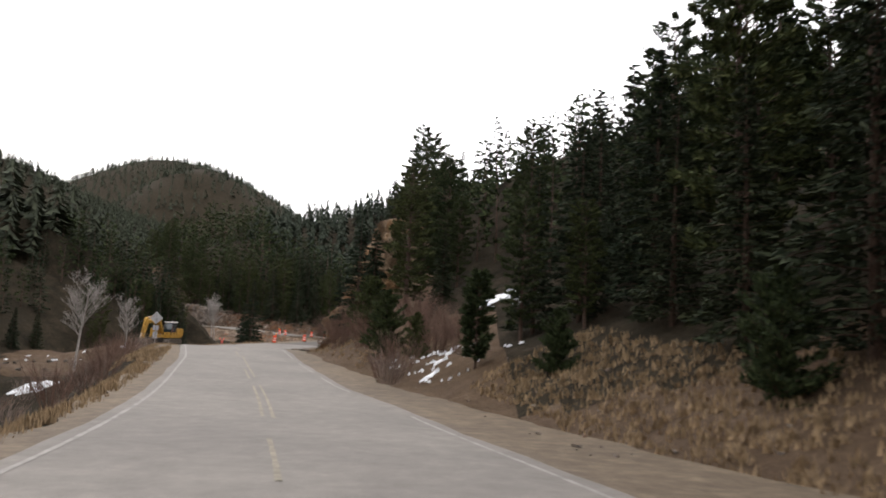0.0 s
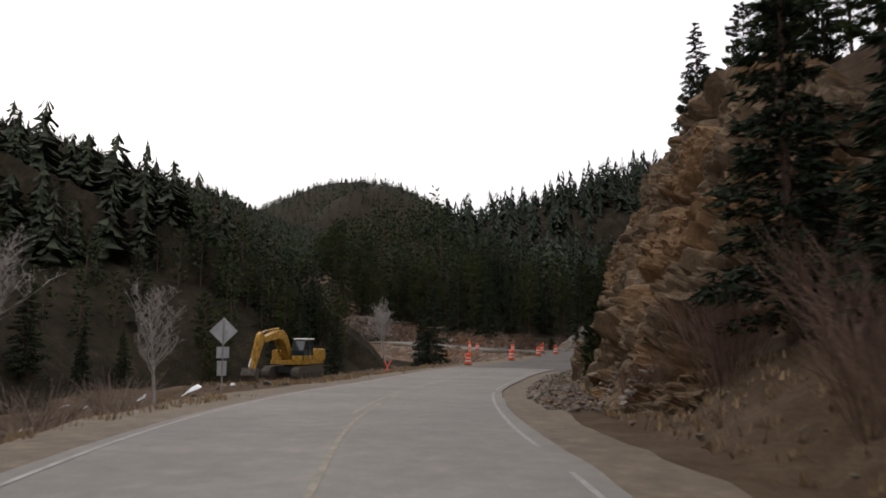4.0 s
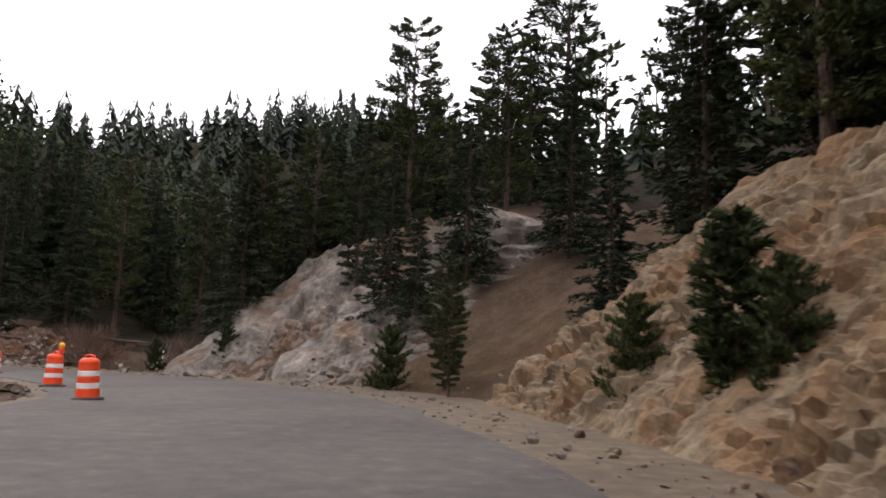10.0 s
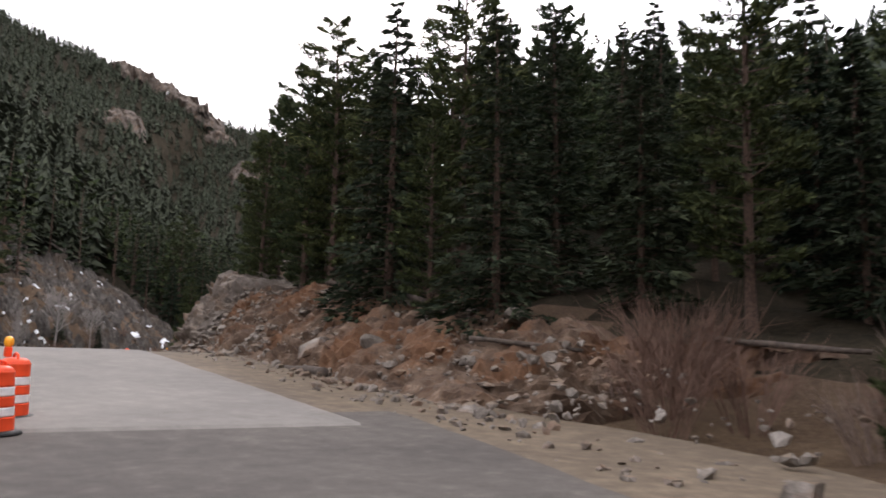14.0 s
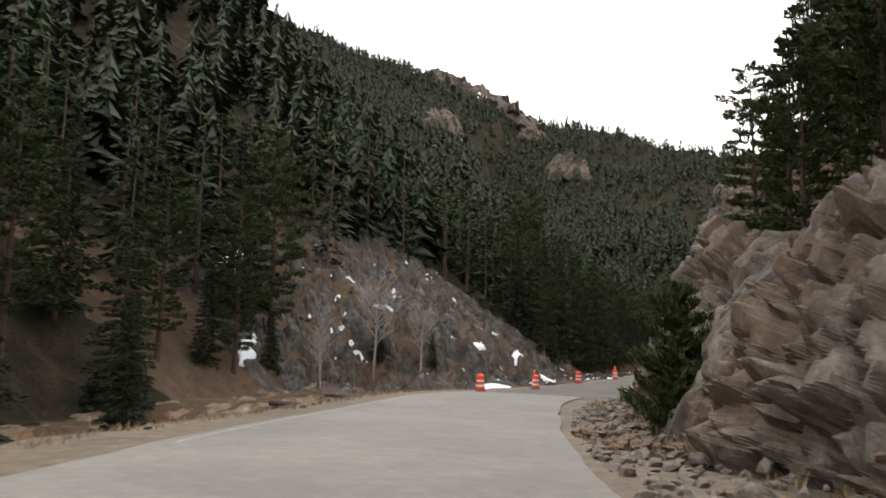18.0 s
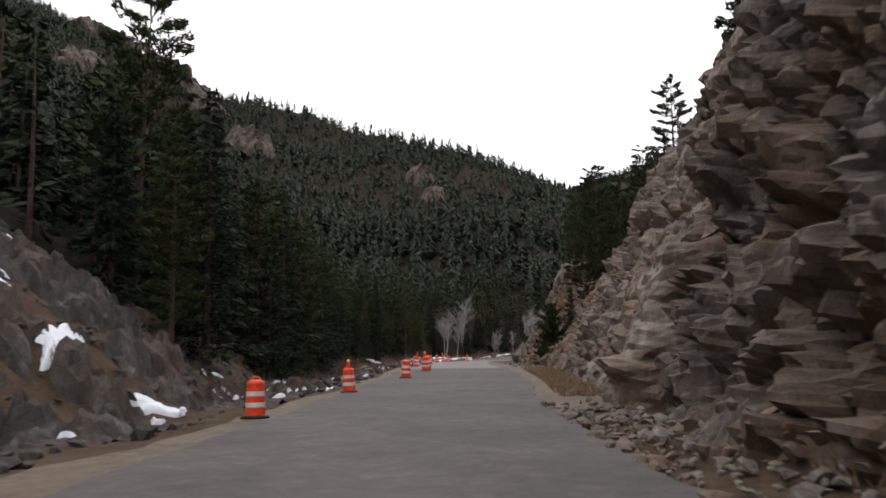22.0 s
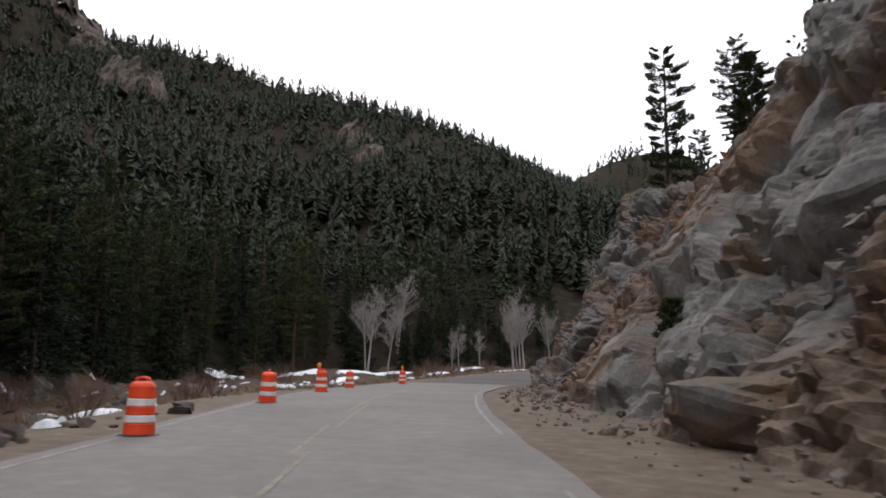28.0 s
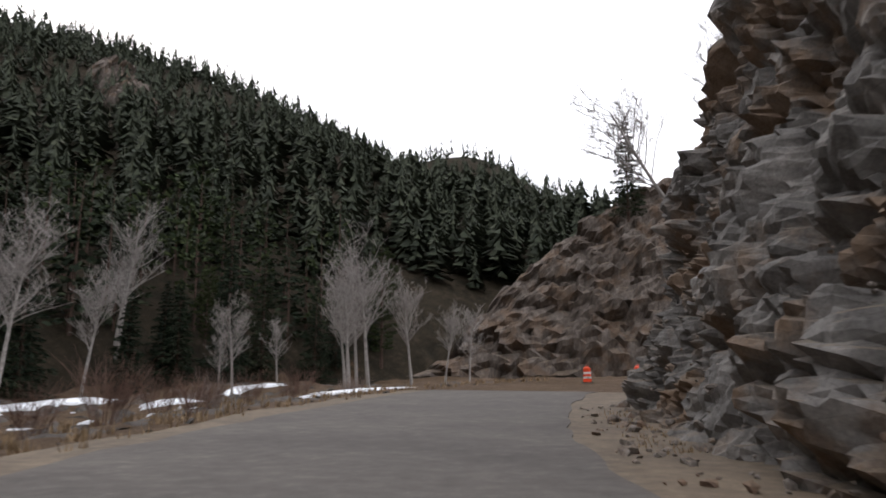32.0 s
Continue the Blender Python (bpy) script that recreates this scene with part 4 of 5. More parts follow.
SINGLES2 = [("pine", 115, 12.4, 0.8, 0), ("pine", 120.5, 12, 0.85, 2), ("spruce", 124, 12.6, 0.7, 1), ("pine", 127.5, 12.4, 0.8, 1), ("pine", 133, 12.8, 0.8, 3), ("spruce", 137, 13, 0.7, 1), ("spruce", 139.6, 12, 0.6, 0), ("spruce", 113, 16, 0.6, 0), ("pine", 116.5, 13, 0.55, 2), ("spruce", 121, 15.5, 0.65, 1), ("pine", 125.5, 13.2, 0.6, 3), ("spruce", 129, 17, 0.7, 3), ("pine", 130.5, 13.4, 0.55, 1), ("spruce", 135, 15, 0.7, 0), ("pine", 108, 14.5, 0.7, 0), ("pine", 104, 16, 0.8, 2), ("pine", 111, 15, 1.15, 1), ("pine", 114, 13.2, 1.1, 3), ("pine", 118.5, 13.6, 1.2, 2), ("pine", 123.5, 13.5, 1.15, 3), ("pine", 128.5, 14, 1.2, 0), ("pine", 132, 15, 1.1, 3), ("pine", 136, 16.5, 1.1, 1), ("pine", 119, 18, 1.25, 0), ("pine", 126, 19, 1.25, 1), ("pine", 66, 14.5, 0.68, 0), ("pine", 73, 14, 0.6, 1), ("pine", 97, 14, 0.6, 2), ("pine", 112, 14.5, 0.85, 3), ("pine", 116, 15.5, 0.9, 0), ("pine", 121, 14, 0.85, 1), ("pine", 126, 16, 0.9, 2),
            ("spruce", 147.2, 10.2, 0.5, 0), ("pine", 141.0, 6.6, 0.34, 2), ("pine", 142.4, 7.4, 0.38, 0), ("spruce", 147, 13, 0.62, 1), ("pine", 138, 14, 0.7, 1), ("pine", 178, 12, 0.85, 1), ("pine", 190, 12, 0.7, 3), ("pine", 184, 15, 0.75, 0)]
SINGLES3 = [("spruce", 248.5, -14.8, 0.28, 2), ("spruce", 245.5, -18, 0.4, 0), ("pine", 368, 13.2, 0.85, 0), ("spruce", 149, 10.6, 0.6, 3), ("pine", 152, 12, 0.6, 0), ("pine", 214, 8.8, 0.5, 1), ("pine", 218, 9.3, 0.6, 0), ("pine", 222, 8.8, 0.5, 3), ("pine", 204, 9.5, 0.55, 2), ("pine", 207, 10.5, 0.75, 3), ("pine", 211, 10, 0.7, 0), ("pine", 276, 14, 0.25, 2), ("pine", 297, 13.5, 0.55, 3), ("pine", 301, 12.5, 0.62, 1), ("spruce", 303, 8.4, 0.4, 0), ("pine", 311, 12.5, 0.72, 3), ("pine", 318, 13.4, 0.72, 1),
            ("pine", 338, 15, 0.75, 1), ("pine", 342, 17, 0.8, 3), ("spruce", 213, -17, 0.7, 0), ("spruce", 218, -15, 0.55, 2), ("spruce", 209, -15, 0.6, 3), ("spruce", 222, -19, 0.6, 1), ("spruce", 204, -19, 0.75, 0), ("spruce", 236, -21, 0.42, 2), ("spruce", 231, -22, 0.5, 0)]
for kind, s, u, size, which in SINGLES + SINGLES2 + SINGLES3:
    plant_at(kind, s, u, size, which, (s * 37) % 360)
SHRUBS = [(76, 6.0, 0.95, 1), (128.5, 6.9, 0.95, 1), (127.6, 7.3, 0.8, 0), (157.2, 8.4, 0.7, 0), (144.6, 6.6, 0.8, 0), (12.5, 8.2, 0.8, 0), (21.5, 7.6, 0.8, 2), (33.5, 6.2, 0.8, 2), (37, 5.6, 1.0, 0), (41, 6.0, 1.0, 2), (45.5, 6.4, 1.1, 0), (50, 6.6, 1.1, 2), (75, 6.4, 0.9, 0), (106, 6.6, 0.75, 1), (132, 7.0, 0.8, 0), (211.5, 4.9, 1.2, 0), (213, 5.4, 1.1, 2), (26, 6.5, 0.9, 1), (303, 6.8, 1.55, 0), (305.5, 7.0, 1.45, 2), (334, 7, 0.8, 1), (162, 8.5, 0.6, 0)]
for s, u, size, which in SHRUBS:
    plant_at("juniper", s, u, size, which, (s * 53) % 360)

near = []
rng = np.random.RandomState(77)
for lo, hi, a, b, gap, kinds, side in ((-14, 60, 10, 42, 3.5, ("pine", "spruce", "pine"), 1), (60, 160, 13.5, 44, 4.3, ("pine", "pine", "spruce"), 1), (160, 204, 10.5, 44, 3.8, ("pine", "spruce", "spruce"), 1),
                                       (200, 330, 13, 42, 5.2, ("pine", "pine"), 1), (330, 400, 17, 42, 8, ("pine", "pine"), 1),
                                       (-20, 200, 0.5, 22, 4.2, ("spruce", "pine"), -1), (200, 286, 3, 22, 4.2, ("spruce", "spruce", "pine"), -1), (286, 430, 0.5, 22, 3.3, ("spruce", "spruce", "pine"), -1)):
    s = lo
    while s < hi:
        o = a
        while o < b:
            ss, oo = s + rng.uniform(-0.45, 0.45) * gap, o + rng.uniform(-0.45, 0.45) * gap
            u = oo if side > 0 else -np.interp(ss, SIDE[:, 0], SIDE[:, 3]) - oo
            near.append((ss, float(u), kinds[rng.randint(len(kinds))], rng.uniform(0.62, 1.02) * (0.86 if side > 0 and ss <= 24 else 0.58 if side > 0 and 24 < ss < 62 else 0.55 if side > 0 and 58 < ss < 103 else 1.1 if side < 0 and ss < 80 else 0.58 if side < 0 and 92 < ss < 196 else 1.0 if side > 0 and 148 < ss < 171 else 0.86 if side > 0 and 158 < ss < 204 else 1.0 if side > 0 and 104 < ss < 150 else 0.62 if side > 0 and ss > 268 else 1.0), oo - a - (13 if side > 0 and 148 < ss < 186 else 0)))
            o += gap
        s += gap
clear = [(q[1], q[2]) for q in SINGLES + SINGLES2 + SINGLES3]


def free(s, u):
    x, y, _ = at_road(s, u)
    if math.hypot(x + 44.5, y - 139) < 7:
        return False
    if 30 < s < 44 and 4 < u < 15:
        return False
    if 160 < s < 168 and 4 < u < 13:
        return False
    if 240 < s < 268 and -26 < u < -6:
        return False
    return all(abs(s - a) + abs(u - b) > 2.2 for a, b in clear)


near = [q for q in near if free(q[0], q[1])]
near.sort(key=lambda q: q[4])
chosen, rest = near[:300], near[300:]
for s, u, kind, size, _ in chosen:
    plant_at(kind, s, u, size, rng.randint(4), rng.uniform(0, 360))
mids = {k: [conifer(k, 14.0, 200 + i, True) for i in range(5)] for k in ("pine", "spruce")}
bits = {"pine": [], "spruce": []}
stems = []
for s, u, kind, size, _ in rest:
    x, y, _ = at_road(s, u)
    z = float(ground_at(x, y)) - 0.2
    wood, leaf = mids[kind][rng.randint(5)]
    a = rng.uniform(0, 6.28)
    m = np.array([[math.cos(a), -math.sin(a), 0], [math.sin(a), math.cos(a), 0], [0, 0, 1]]).T * size
    stems.append((wood[0] @ m + (x, y, z), wood[1]))
    bits[kind].append((leaf[0] @ m + (x, y, z), leaf[1]))
for kind, mat, label in (("pine", M_PINE, "dark pines crowding the slope behind the roadside trees"), ("spruce", M_SPRUCE, "dark spruces crowding the slope behind the roadside trees")):
    tagged(new("slope_" + kind + "_woods", mesh_from(kind + "_woods", *gather(bits[kind]), mat)), label, "woods", "", "stuff")
tagged(new("slope_trunks", mesh_from("slope_trunks", *gather(stems), M_BARK)), "brown trunks of the slope's conifers", "trunks", "", "stuff")
for group in PROTOS.values():
    for proto in group:
        if proto.name not in USED:
            for o in (*proto.children_recursive, proto):
                bpy.data.objects.remove(o)
print("near trees", len(chosen), "mid", len(rest))


# ---- bare aspens and brush ----
def bare_tree(h, seed, stems=1, spread=0.28, twigs=7):
    rng = np.random.RandomState(seed)
    trunk, fine = [], []

    def grow(p, d, length, r, level):
        n = 4 if level < 2 else 2
        path, q = [p], np.array(d, float)
        for i in range(n):
            q = q + rng.uniform(-0.13, 0.13, 3) * (0.5 + level) + (0, 0, 0.05)
            q /= np.linalg.norm(q)
            path.append(path[-1] + q * length / n)
        radii = np.linspace(r, r * (0.22 if level == 0 else 0.4), n + 1)
        (trunk if level < 2 else fine).append(tube(path, radii, 6 if level == 0 else 3))
        if level >= 3:
            return
        count = {0: 26, 1: twigs + 2, 2: 5}[level]
        for k in range(count):
            t = rng.uniform(0.42 if level == 0 else 0.2, 1.0)
            at = path[min(n - 1, int(t * n))] + (path[min(n, int(t * n) + 1)] - path[min(n - 1, int(t * n))]) * (t * n - int(t * n))
            a = rng.uniform(0, 6.28)
            out = np.array([math.cos(a), math.sin(a), rng.uniform(0.45, 1.1)]) + q * 0.35
            out /= np.linalg.norm(out)
            grow(at, out, length * (rng.uniform(0.24, 0.44) if level == 0 else rng.uniform(0.3, 0.5)) * (1.15 - 0.45 * t), max(0.009, r * 0.27 * (1.2 - 0.6 * t)), level + 1)

    for k in range(stems):
        a = rng.uniform(0, 6.28)
        grow(np.array([math.cos(a) * 0.25 * (stems > 1), math.sin(a) * 0.25 * (stems > 1), -0.3]), (math.cos(a) * 0.12 * stems, math.sin(a) * 0.12 * stems, 1), h * rng.uniform(0.82, 1.0) * 0.86, 0.013 * h, 0)
    return gather(trunk), gather(fine)


def aspen(h, seed, stems, label):
    wood, fine = bare_tree(h, seed, stems)
    root = new("aspen_tree")
    part("trunk", mesh_from("trunk", *wood, M_ASPEN), root, "pale grey trunk and limbs")
    part("crown", mesh_from("crown", *fine, M_ASPEN), root, "fine leafless twigs")
    return tagged(root, label, "tree", "leafless aspens")


ASPENS = [aspen(9, 301, 1, "leafless pale aspen standing by the creek"), aspen(10, 302, 1, "leafless tall pale aspen by the creek"), aspen(8, 303, 1, "leafless slender grey aspen by the creek")]
seen = set()
for s, u, size, which in ((61, -12.7, 0.98, 0), (70, -11.3, 0.8, 2), (172, -20.5, 1.2, 2), (169.9, -21.7, 1.1, 0), (243, -17, 1.12, 0), (239, -19, 0.9, 2), (247, -15, 0.8, 0), (236, -17, 0.6, 2)):
    x, y, _ = (float(q) for q in at_road(s, u))
    m = pose(x, y, float(ground_at(x, y)), 0, 0, (s * 41) % 360)
    if which in seen:
        ob = copy_thing(ASPENS[which], m)
    else:
        seen.add(which)
        ob = ASPENS[which]
        ob.matrix_basis = m
    ob.scale = (size, size, size)
for x, y, size, which in ((-196.5, 339, 1.15, 1), (-203, 352, 1.25, 0), (-207, 360, 1.35, 1), (-184.5, 356, 1.35, 2), (-183.6, 357.5, 1.2, 1), (-185.6, 358, 1.3, 2), (-183, 365, 1.2, 0), (-187, 362, 1.3, 2), (-186, 361, 1.1, 1), (-197.6, 340, 1.2, 0), (-208, 361, 1.2, 2), (-189, 349, 0.8, 0), (-192, 352, 0.7, 2), (-180, 371, 1.1, 2), (-196, 367, 0.9, 2), (-178, 357, 0.7, 0)):
    ob = copy_thing(ASPENS[which], pose(x, y, float(ground_at(x, y)), 0, 0, (x * 41) % 360))
    ob.scale = (size, size, size)
ob = copy_thing(ASPENS[0], pose(*(float(q) for q in at_road(394.5, 7.2, 5.6)), 0, -27, 0))
tagged(ob, "leafless tree leaning above the last rock wall")
ob = copy_thing(ASPENS[2], pose(*(float(q) for q in at_road(391.5, 7.8, 7.6)), 0, -3, 10))
tagged(ob, "leafless tree standing above the last rock wall")
plant("spruce", -168, 404, 21, 0.85, 1, 40)
for x, y, size, which in ((-36.3, 132.6, 0.9, 0), (-38.2, 135, 0.8, 2)):
    plant("spruce", x, y, float(ground_at(x, y)) - 0.2, size, which, 70)


def brush_mesh(seed, h=1.6, n=26):
    rng = np.random.RandomState(seed)
    out = []
    for k in range(n):
        a, t = rng.uniform(0, 6.28), rng.uniform(0.15, 0.75)
        d = np.array([math.cos(a) * t, math.sin(a) * t, 1.0])
        p = np.array([math.cos(a), math.sin(a), 0]) * rng.uniform(0, 0.3)
        q = p + d * h * rng.uniform(0.5, 0.8)
        r = q + (d + rng.uniform(-0.5, 0.5, 3)) * h * 0.35
        out.append(tube([p - (0, 0, 0.15), q, r], [0.011, 0.008, 0.003], 3))
        for j in range(7):
            w = p + (q - p) * rng.uniform(0.35, 1.0)
            out.append(tube([w, w + (d + rng.uniform(-0.8, 0.8, 3)) * h * 0.3], [0.006, 0.002], 3))
    return gather(out)


BRUSH = [mesh_from("brush", *brush_mesh(400 + k, 1.7, 30), M_BRUSH) for k in range(4)] + [mesh_from("brush", *brush_mesh(410 + k, 1.2, 30), M_TWIG) for k in range(2)]
rng = np.random.RandomState(88)
spots = [(s, 5.0 + 4 * rng.rand(), 1.1) for s in np.arange(31, 62, 1.6)] + [(29.6, 4.2, 0.9), (30.4, 4.8, 0.9), (31.8, 4.2, 0.9)] + [(162 + 6 * rng.rand(), 8 + 4 * rng.rand(), 1.2) for _ in range(10)]
spots += [(s, -7.5 - 6 * rng.rand(), 0.9) for s in np.arange(22, 64, 1.6)] + [(s, -8.5 - 7 * rng.rand(), 0.9) for s in np.arange(228, 262, 4)]
spots += [(s, 5.2 + 2.5 * rng.rand(), 0.55) for s in np.arange(205, 300, 2.2)] + [(s, 13 + 3 * rng.rand(), 0.9) for s in np.arange(108, 140, 2.5)]
spots += [(s, -9 - 9 * rng.rand(), 0.9) for s in np.arange(300, 410, 2.6)] + [(s, 9 + 5 * rng.rand(), 0.8) for s in np.arange(180, 200, 2.5)] + [(s, -8 - 3 * rng.rand(), 0.6) for s in np.arange(266, 300, 3)]
for s, u, size in spots:
    x, y, _ = (float(q) for q in at_road(s, u))
    ob = new("bush", BRUSH[rng.randint(6)])
    ob.matrix_basis = pose(x, y, float(ground_at(x, y)) - 0.05, 0, 0, rng.uniform(0, 360))
    k = size * rng.uniform(0.7, 1.25)
    ob.scale = (k, k, k)
    tagged(ob, "leafless reddish-brown brush on the bank", "bush", "roadside brush")


# ---- rocks and snow ----
def stone_mesh(name, seed, mat, cuts=2, flat=0.75):
    """An angular broken stone, about 1 m across."""
    rng = np.random.RandomState(seed)
    bm = bmesh.new()
    bmesh.ops.create_icosphere(bm, subdivisions=cuts, radius=0.5)
    planes = [(Vector(rng.uniform(-1, 1, 3)).normalized(), rng.uniform(0.17, 0.36)) for _ in range(9)]
    for v in bm.verts:
        for n, d in planes:
            over = v.co.dot(n) - d
            if over > 0:
                v.co -= n * over
        v.co += Vector(rng.uniform(-0.02, 0.02, 3))
        v.co.z *= flat
    me = bpy.data.meshes.new(name)
    bm.to_mesh(me)
    bm.free()
    me.materials.append(mat)
    return me


STONES = [stone_mesh("boulder", 500 + k, m) for k, m in enumerate((M_PALE, M_GREY, M_TAN, M_PALE, M_ORANGE, M_GREY))]
rng = np.random.RandomState(5)
count = 0


def skin_at(s, u):
    """Height of the bank's rock skin beside the road, or of the ground where that is higher."""
    p = at_road(s, u)
    foot, high, run = (np.interp(s, BANK[:, 0], BANK[:, k]) for k in (1, 2, 3))
    face = np.where((np.asarray(u) > foot) & (np.asarray(s) > 58), p[..., 2] + high * np.clip((u - foot) / run, 0, 1), -99)
    return np.maximum(ground_at(p[..., 0], p[..., 1]), face)


def drop_stone(s, u, size, kind, label, group, sink=0.25):
    x, y, _ = (float(q) for q in at_road(s, u))
    ob = new("boulder", STONES[kind])
    ob.matrix_basis = pose(x, y, max(float(skin_at(s, u)), float(at_road(s, u)[2]) - 0.05 if -7 < u < 5.2 else -99) + size * (0.36 - sink), rng.uniform(-25, 25), rng.uniform(-25, 25), rng.uniform(0, 360))
    ob.scale = (size * rng.uniform(0.8, 1.35), size * rng.uniform(0.7, 1.1), size * rng.uniform(0.7, 1.1))
    return tagged(ob, label, "boulder", group)


for s, u, size, kind in ((70, 5.6, 1.3, 2), (72.5, 5.9, 1.0, 2), (151, 5.1, 1.0, 0), (147.5, 4.6, 0.9, 0), (178.3, 6.2, 1.35, 3), (175.1, 6.8, 1.1, 0), (171.5, 9.4, 0.8, 3), (168, 5.2, 0.9, 0), (356, 5.0, 1.3, 0), (351, 5.0, 1.1, 3), (347, 5.2, 1.2, 1), (353, 4.8, 0.8, 0), (343, 5.0, 1.0, 0), (300, 6.0, 1.3, 3), (298, 6.2, 1.0, 0)):
    drop_stone(s, u, size, kind, "large pale broken boulder at the foot of the bank", "large boulders")
for lo, hi, a, b, n, kinds in ((62, 104, 4.6, 6.0, 26, (2, 2, 4)), (104, 146, 4.4, 6.2, 34, (2, 4, 0)), (146, 200, 4.2, 6.2, 60, (0, 3, 4)), (200, 262, 3.4, 4.9, 62, (0, 1, 3)), (262, 325, 4.2, 6.0, 44, (1, 4, 0)), (325, 395, 3.6, 5.2, 60, (0, 1, 3))):
    for _ in range(n):
        drop_stone(rng.uniform(lo, hi), a + (b - a) * rng.rand(), 0.16 + 0.5 * rng.rand() ** 2.2, kinds[rng.randint(3)], "small broken rock fallen at the cliff's foot", "fallen rocks")


def stones_stuff(name, spans, mat, label, seed):
    """Small stones too many to count, as one mesh."""
    rng = np.random.RandomState(seed)
    shapes = []
    for k in range(6):
        me = stone_mesh("pebble", 600 + k + seed, mat, 1)
        v = np.array([q.co[:] for q in me.vertices])
        f = np.array([p.vertices[:] for p in me.polygons])
        shapes.append((v, f))
        bpy.data.meshes.remove(me)
    out = []
    for s0, s1, u0, u1, n, big in spans:
        s, u = rng.uniform(s0, s1, n), u0 + (u1 - u0) * rng.rand(n)
        p = at_road(s, u)
        z = skin_at(s, u)
        z = np.where((u > -7) & (u < 5.4), np.maximum(z, p[:, 2] - 0.035), z)
        for i in range(n):
            v, f = shapes[rng.randint(6)]
            size = big * (0.25 + 0.75 * rng.rand() ** 3)
            a = rng.uniform(0, 6.28)
            m = np.array([[math.cos(a), -math.sin(a), 0], [math.sin(a), math.cos(a), 0.2], [0.1, 0, 1]]) * size * rng.uniform(0.7, 1.3, 3)
            out.append((v @ m.T + (p[i, 0], p[i, 1], z[i] + 0.1 * size), f))
    tagged(new(name, mesh_from(name, *gather(out), mat)), label, "stones", "", "stuff")


stones_stuff("pale_stones", ((60, 104, 3.0, 5.6, 1200, 0.34), (104, 145, 3.0, 7.5, 600, 0.28), (145, 200, 3.4, 9, 900, 0.4), (166, 198, 4.6, 9.4, 1100, 0.5), (200, 262, 2.3, 4.6, 1500, 0.46), (262, 330, 3.4, 8, 500, 0.35), (288, 326, 5.2, 11, 1200, 0.6), (330, 395, 2.8, 6, 600, 0.4), (108, 150, -20, -5.4, 700, 0.35), (150, 185, -14, -5.6, 350, 0.4), (10, 60, 4.0, 8, 160, 0.25)), M_PALE, "scattered pale stones and rock chips", 1)
stones_stuff("dark_stones", ((238, 272, -30, -7, 1300, 0.85), (266, 335, -15, -5.8, 700, 0.8), (335, 420, -32, -7.5, 700, 0.5), (196, 236, -16, -6.5, 200, 0.4), (60, 112, -20, -6.5, 130, 0.25), (20, 80, -22, -9, 250, 0.7)), M_DARKROCK, "scattered grey stones and rubble", 2)


def snow_patch(s, u, long, wide, turn, seed, lift=0.05):
    """Old snow draped over the slope, thick in the middle and ragged at its rim."""
    rng = np.random.RandomState(seed)
    cx, cy, _ = (float(q) for q in at_road(s, u))
    rings, spokes = 9, 46
    v = []
    c, sn = math.cos(turn), math.sin(turn)
    lobes = rng.uniform(-1, 1, 14)
    for r in range(rings):
        for k in range(spokes):
            a = 2 * math.pi * k / spokes
            rim = 1 + 0.3 * sum(lobes[j] * math.sin((j + 2) * a + j * 2.1) for j in range(7)) / 2 + 0.12 * sum(lobes[7 + j] * math.sin((9 + 2 * j) * a) for j in range(7)) / 2
            q = (r / (rings - 1)) * max(0.25, rim)
            x, y = q * math.cos(a) * long / 2, q * math.sin(a) * wide / 2
            px, py = cx + x * c - y * sn, cy + x * sn + y * c
            v.append((px, py, float(ground_at(px, py)) + lift * (1 - (r / (rings - 1)) ** 3) + 0.05 - 0.35 * (r == rings - 1)))
    f = [(r * spokes + k, r * spokes + (k + 1) % spokes, (r + 1) * spokes + (k + 1) % spokes, (r + 1) * spokes + k) for r in range(rings - 1) for k in range(spokes)]
    ob = new("snow_patch", mesh_from("snow_patch", v, f, M_SNOW, True))
    return tagged(ob, "ragged patch of old white snow on the bank", "snow", "snow patches")


for k, (s, u, a, b, t) in enumerate(((29.6, 6.2, 0.8, 0.3, 1.2), (31.2, 7.1, 0.7, 0.28, 1.6), (40.2, 12.6, 2.8, 1.5, 0.5), (28, 5.4, 0.7, 0.3, 0.5), (32.4, 8.4, 0.7, 0.3, 0.2), (33, 7.0, 0.8, 0.26, 1.0), (48.6, -12.1, 3.0, 1.4, 1.2),
                                     (70, -24.5, 3, 1.2, 1.0), (80, -31, 3.2, 0.9, 1.7), (30, -17, 4, 1.6, 1.4), (22, -15, 3.5, 1.2, 1.2), (50, -19, 3, 1.0, 1.5), (12, -15, 4, 1.8, 1.3))):
    snow_patch(s, u, a, b, t, 700 + k)
for k, (s, u, a, b, t) in enumerate(((235.7, -22.5, 4.5, 1.2, 2.6), (243.8, -31, 6.5, 2.0, 2.6), (241, -34, 2.2, 0.9, 1.0), (246, -36, 3.0, 1.2, 2.5), (250, -20, 2.0, 0.6, 1.0), (256, -14, 2.4, 0.7, 2.0), (261, -12, 2.6, 0.9, 2.4), (243.4, -7.3, 4.6, 1.2, 2.3), (245, -8.6, 2.8, 2.2, 2.0), (262, -9.5, 1.8, 0.9, 1.4))):
    snow_patch(s, u, a, b, t, 720 + k, 0.25)
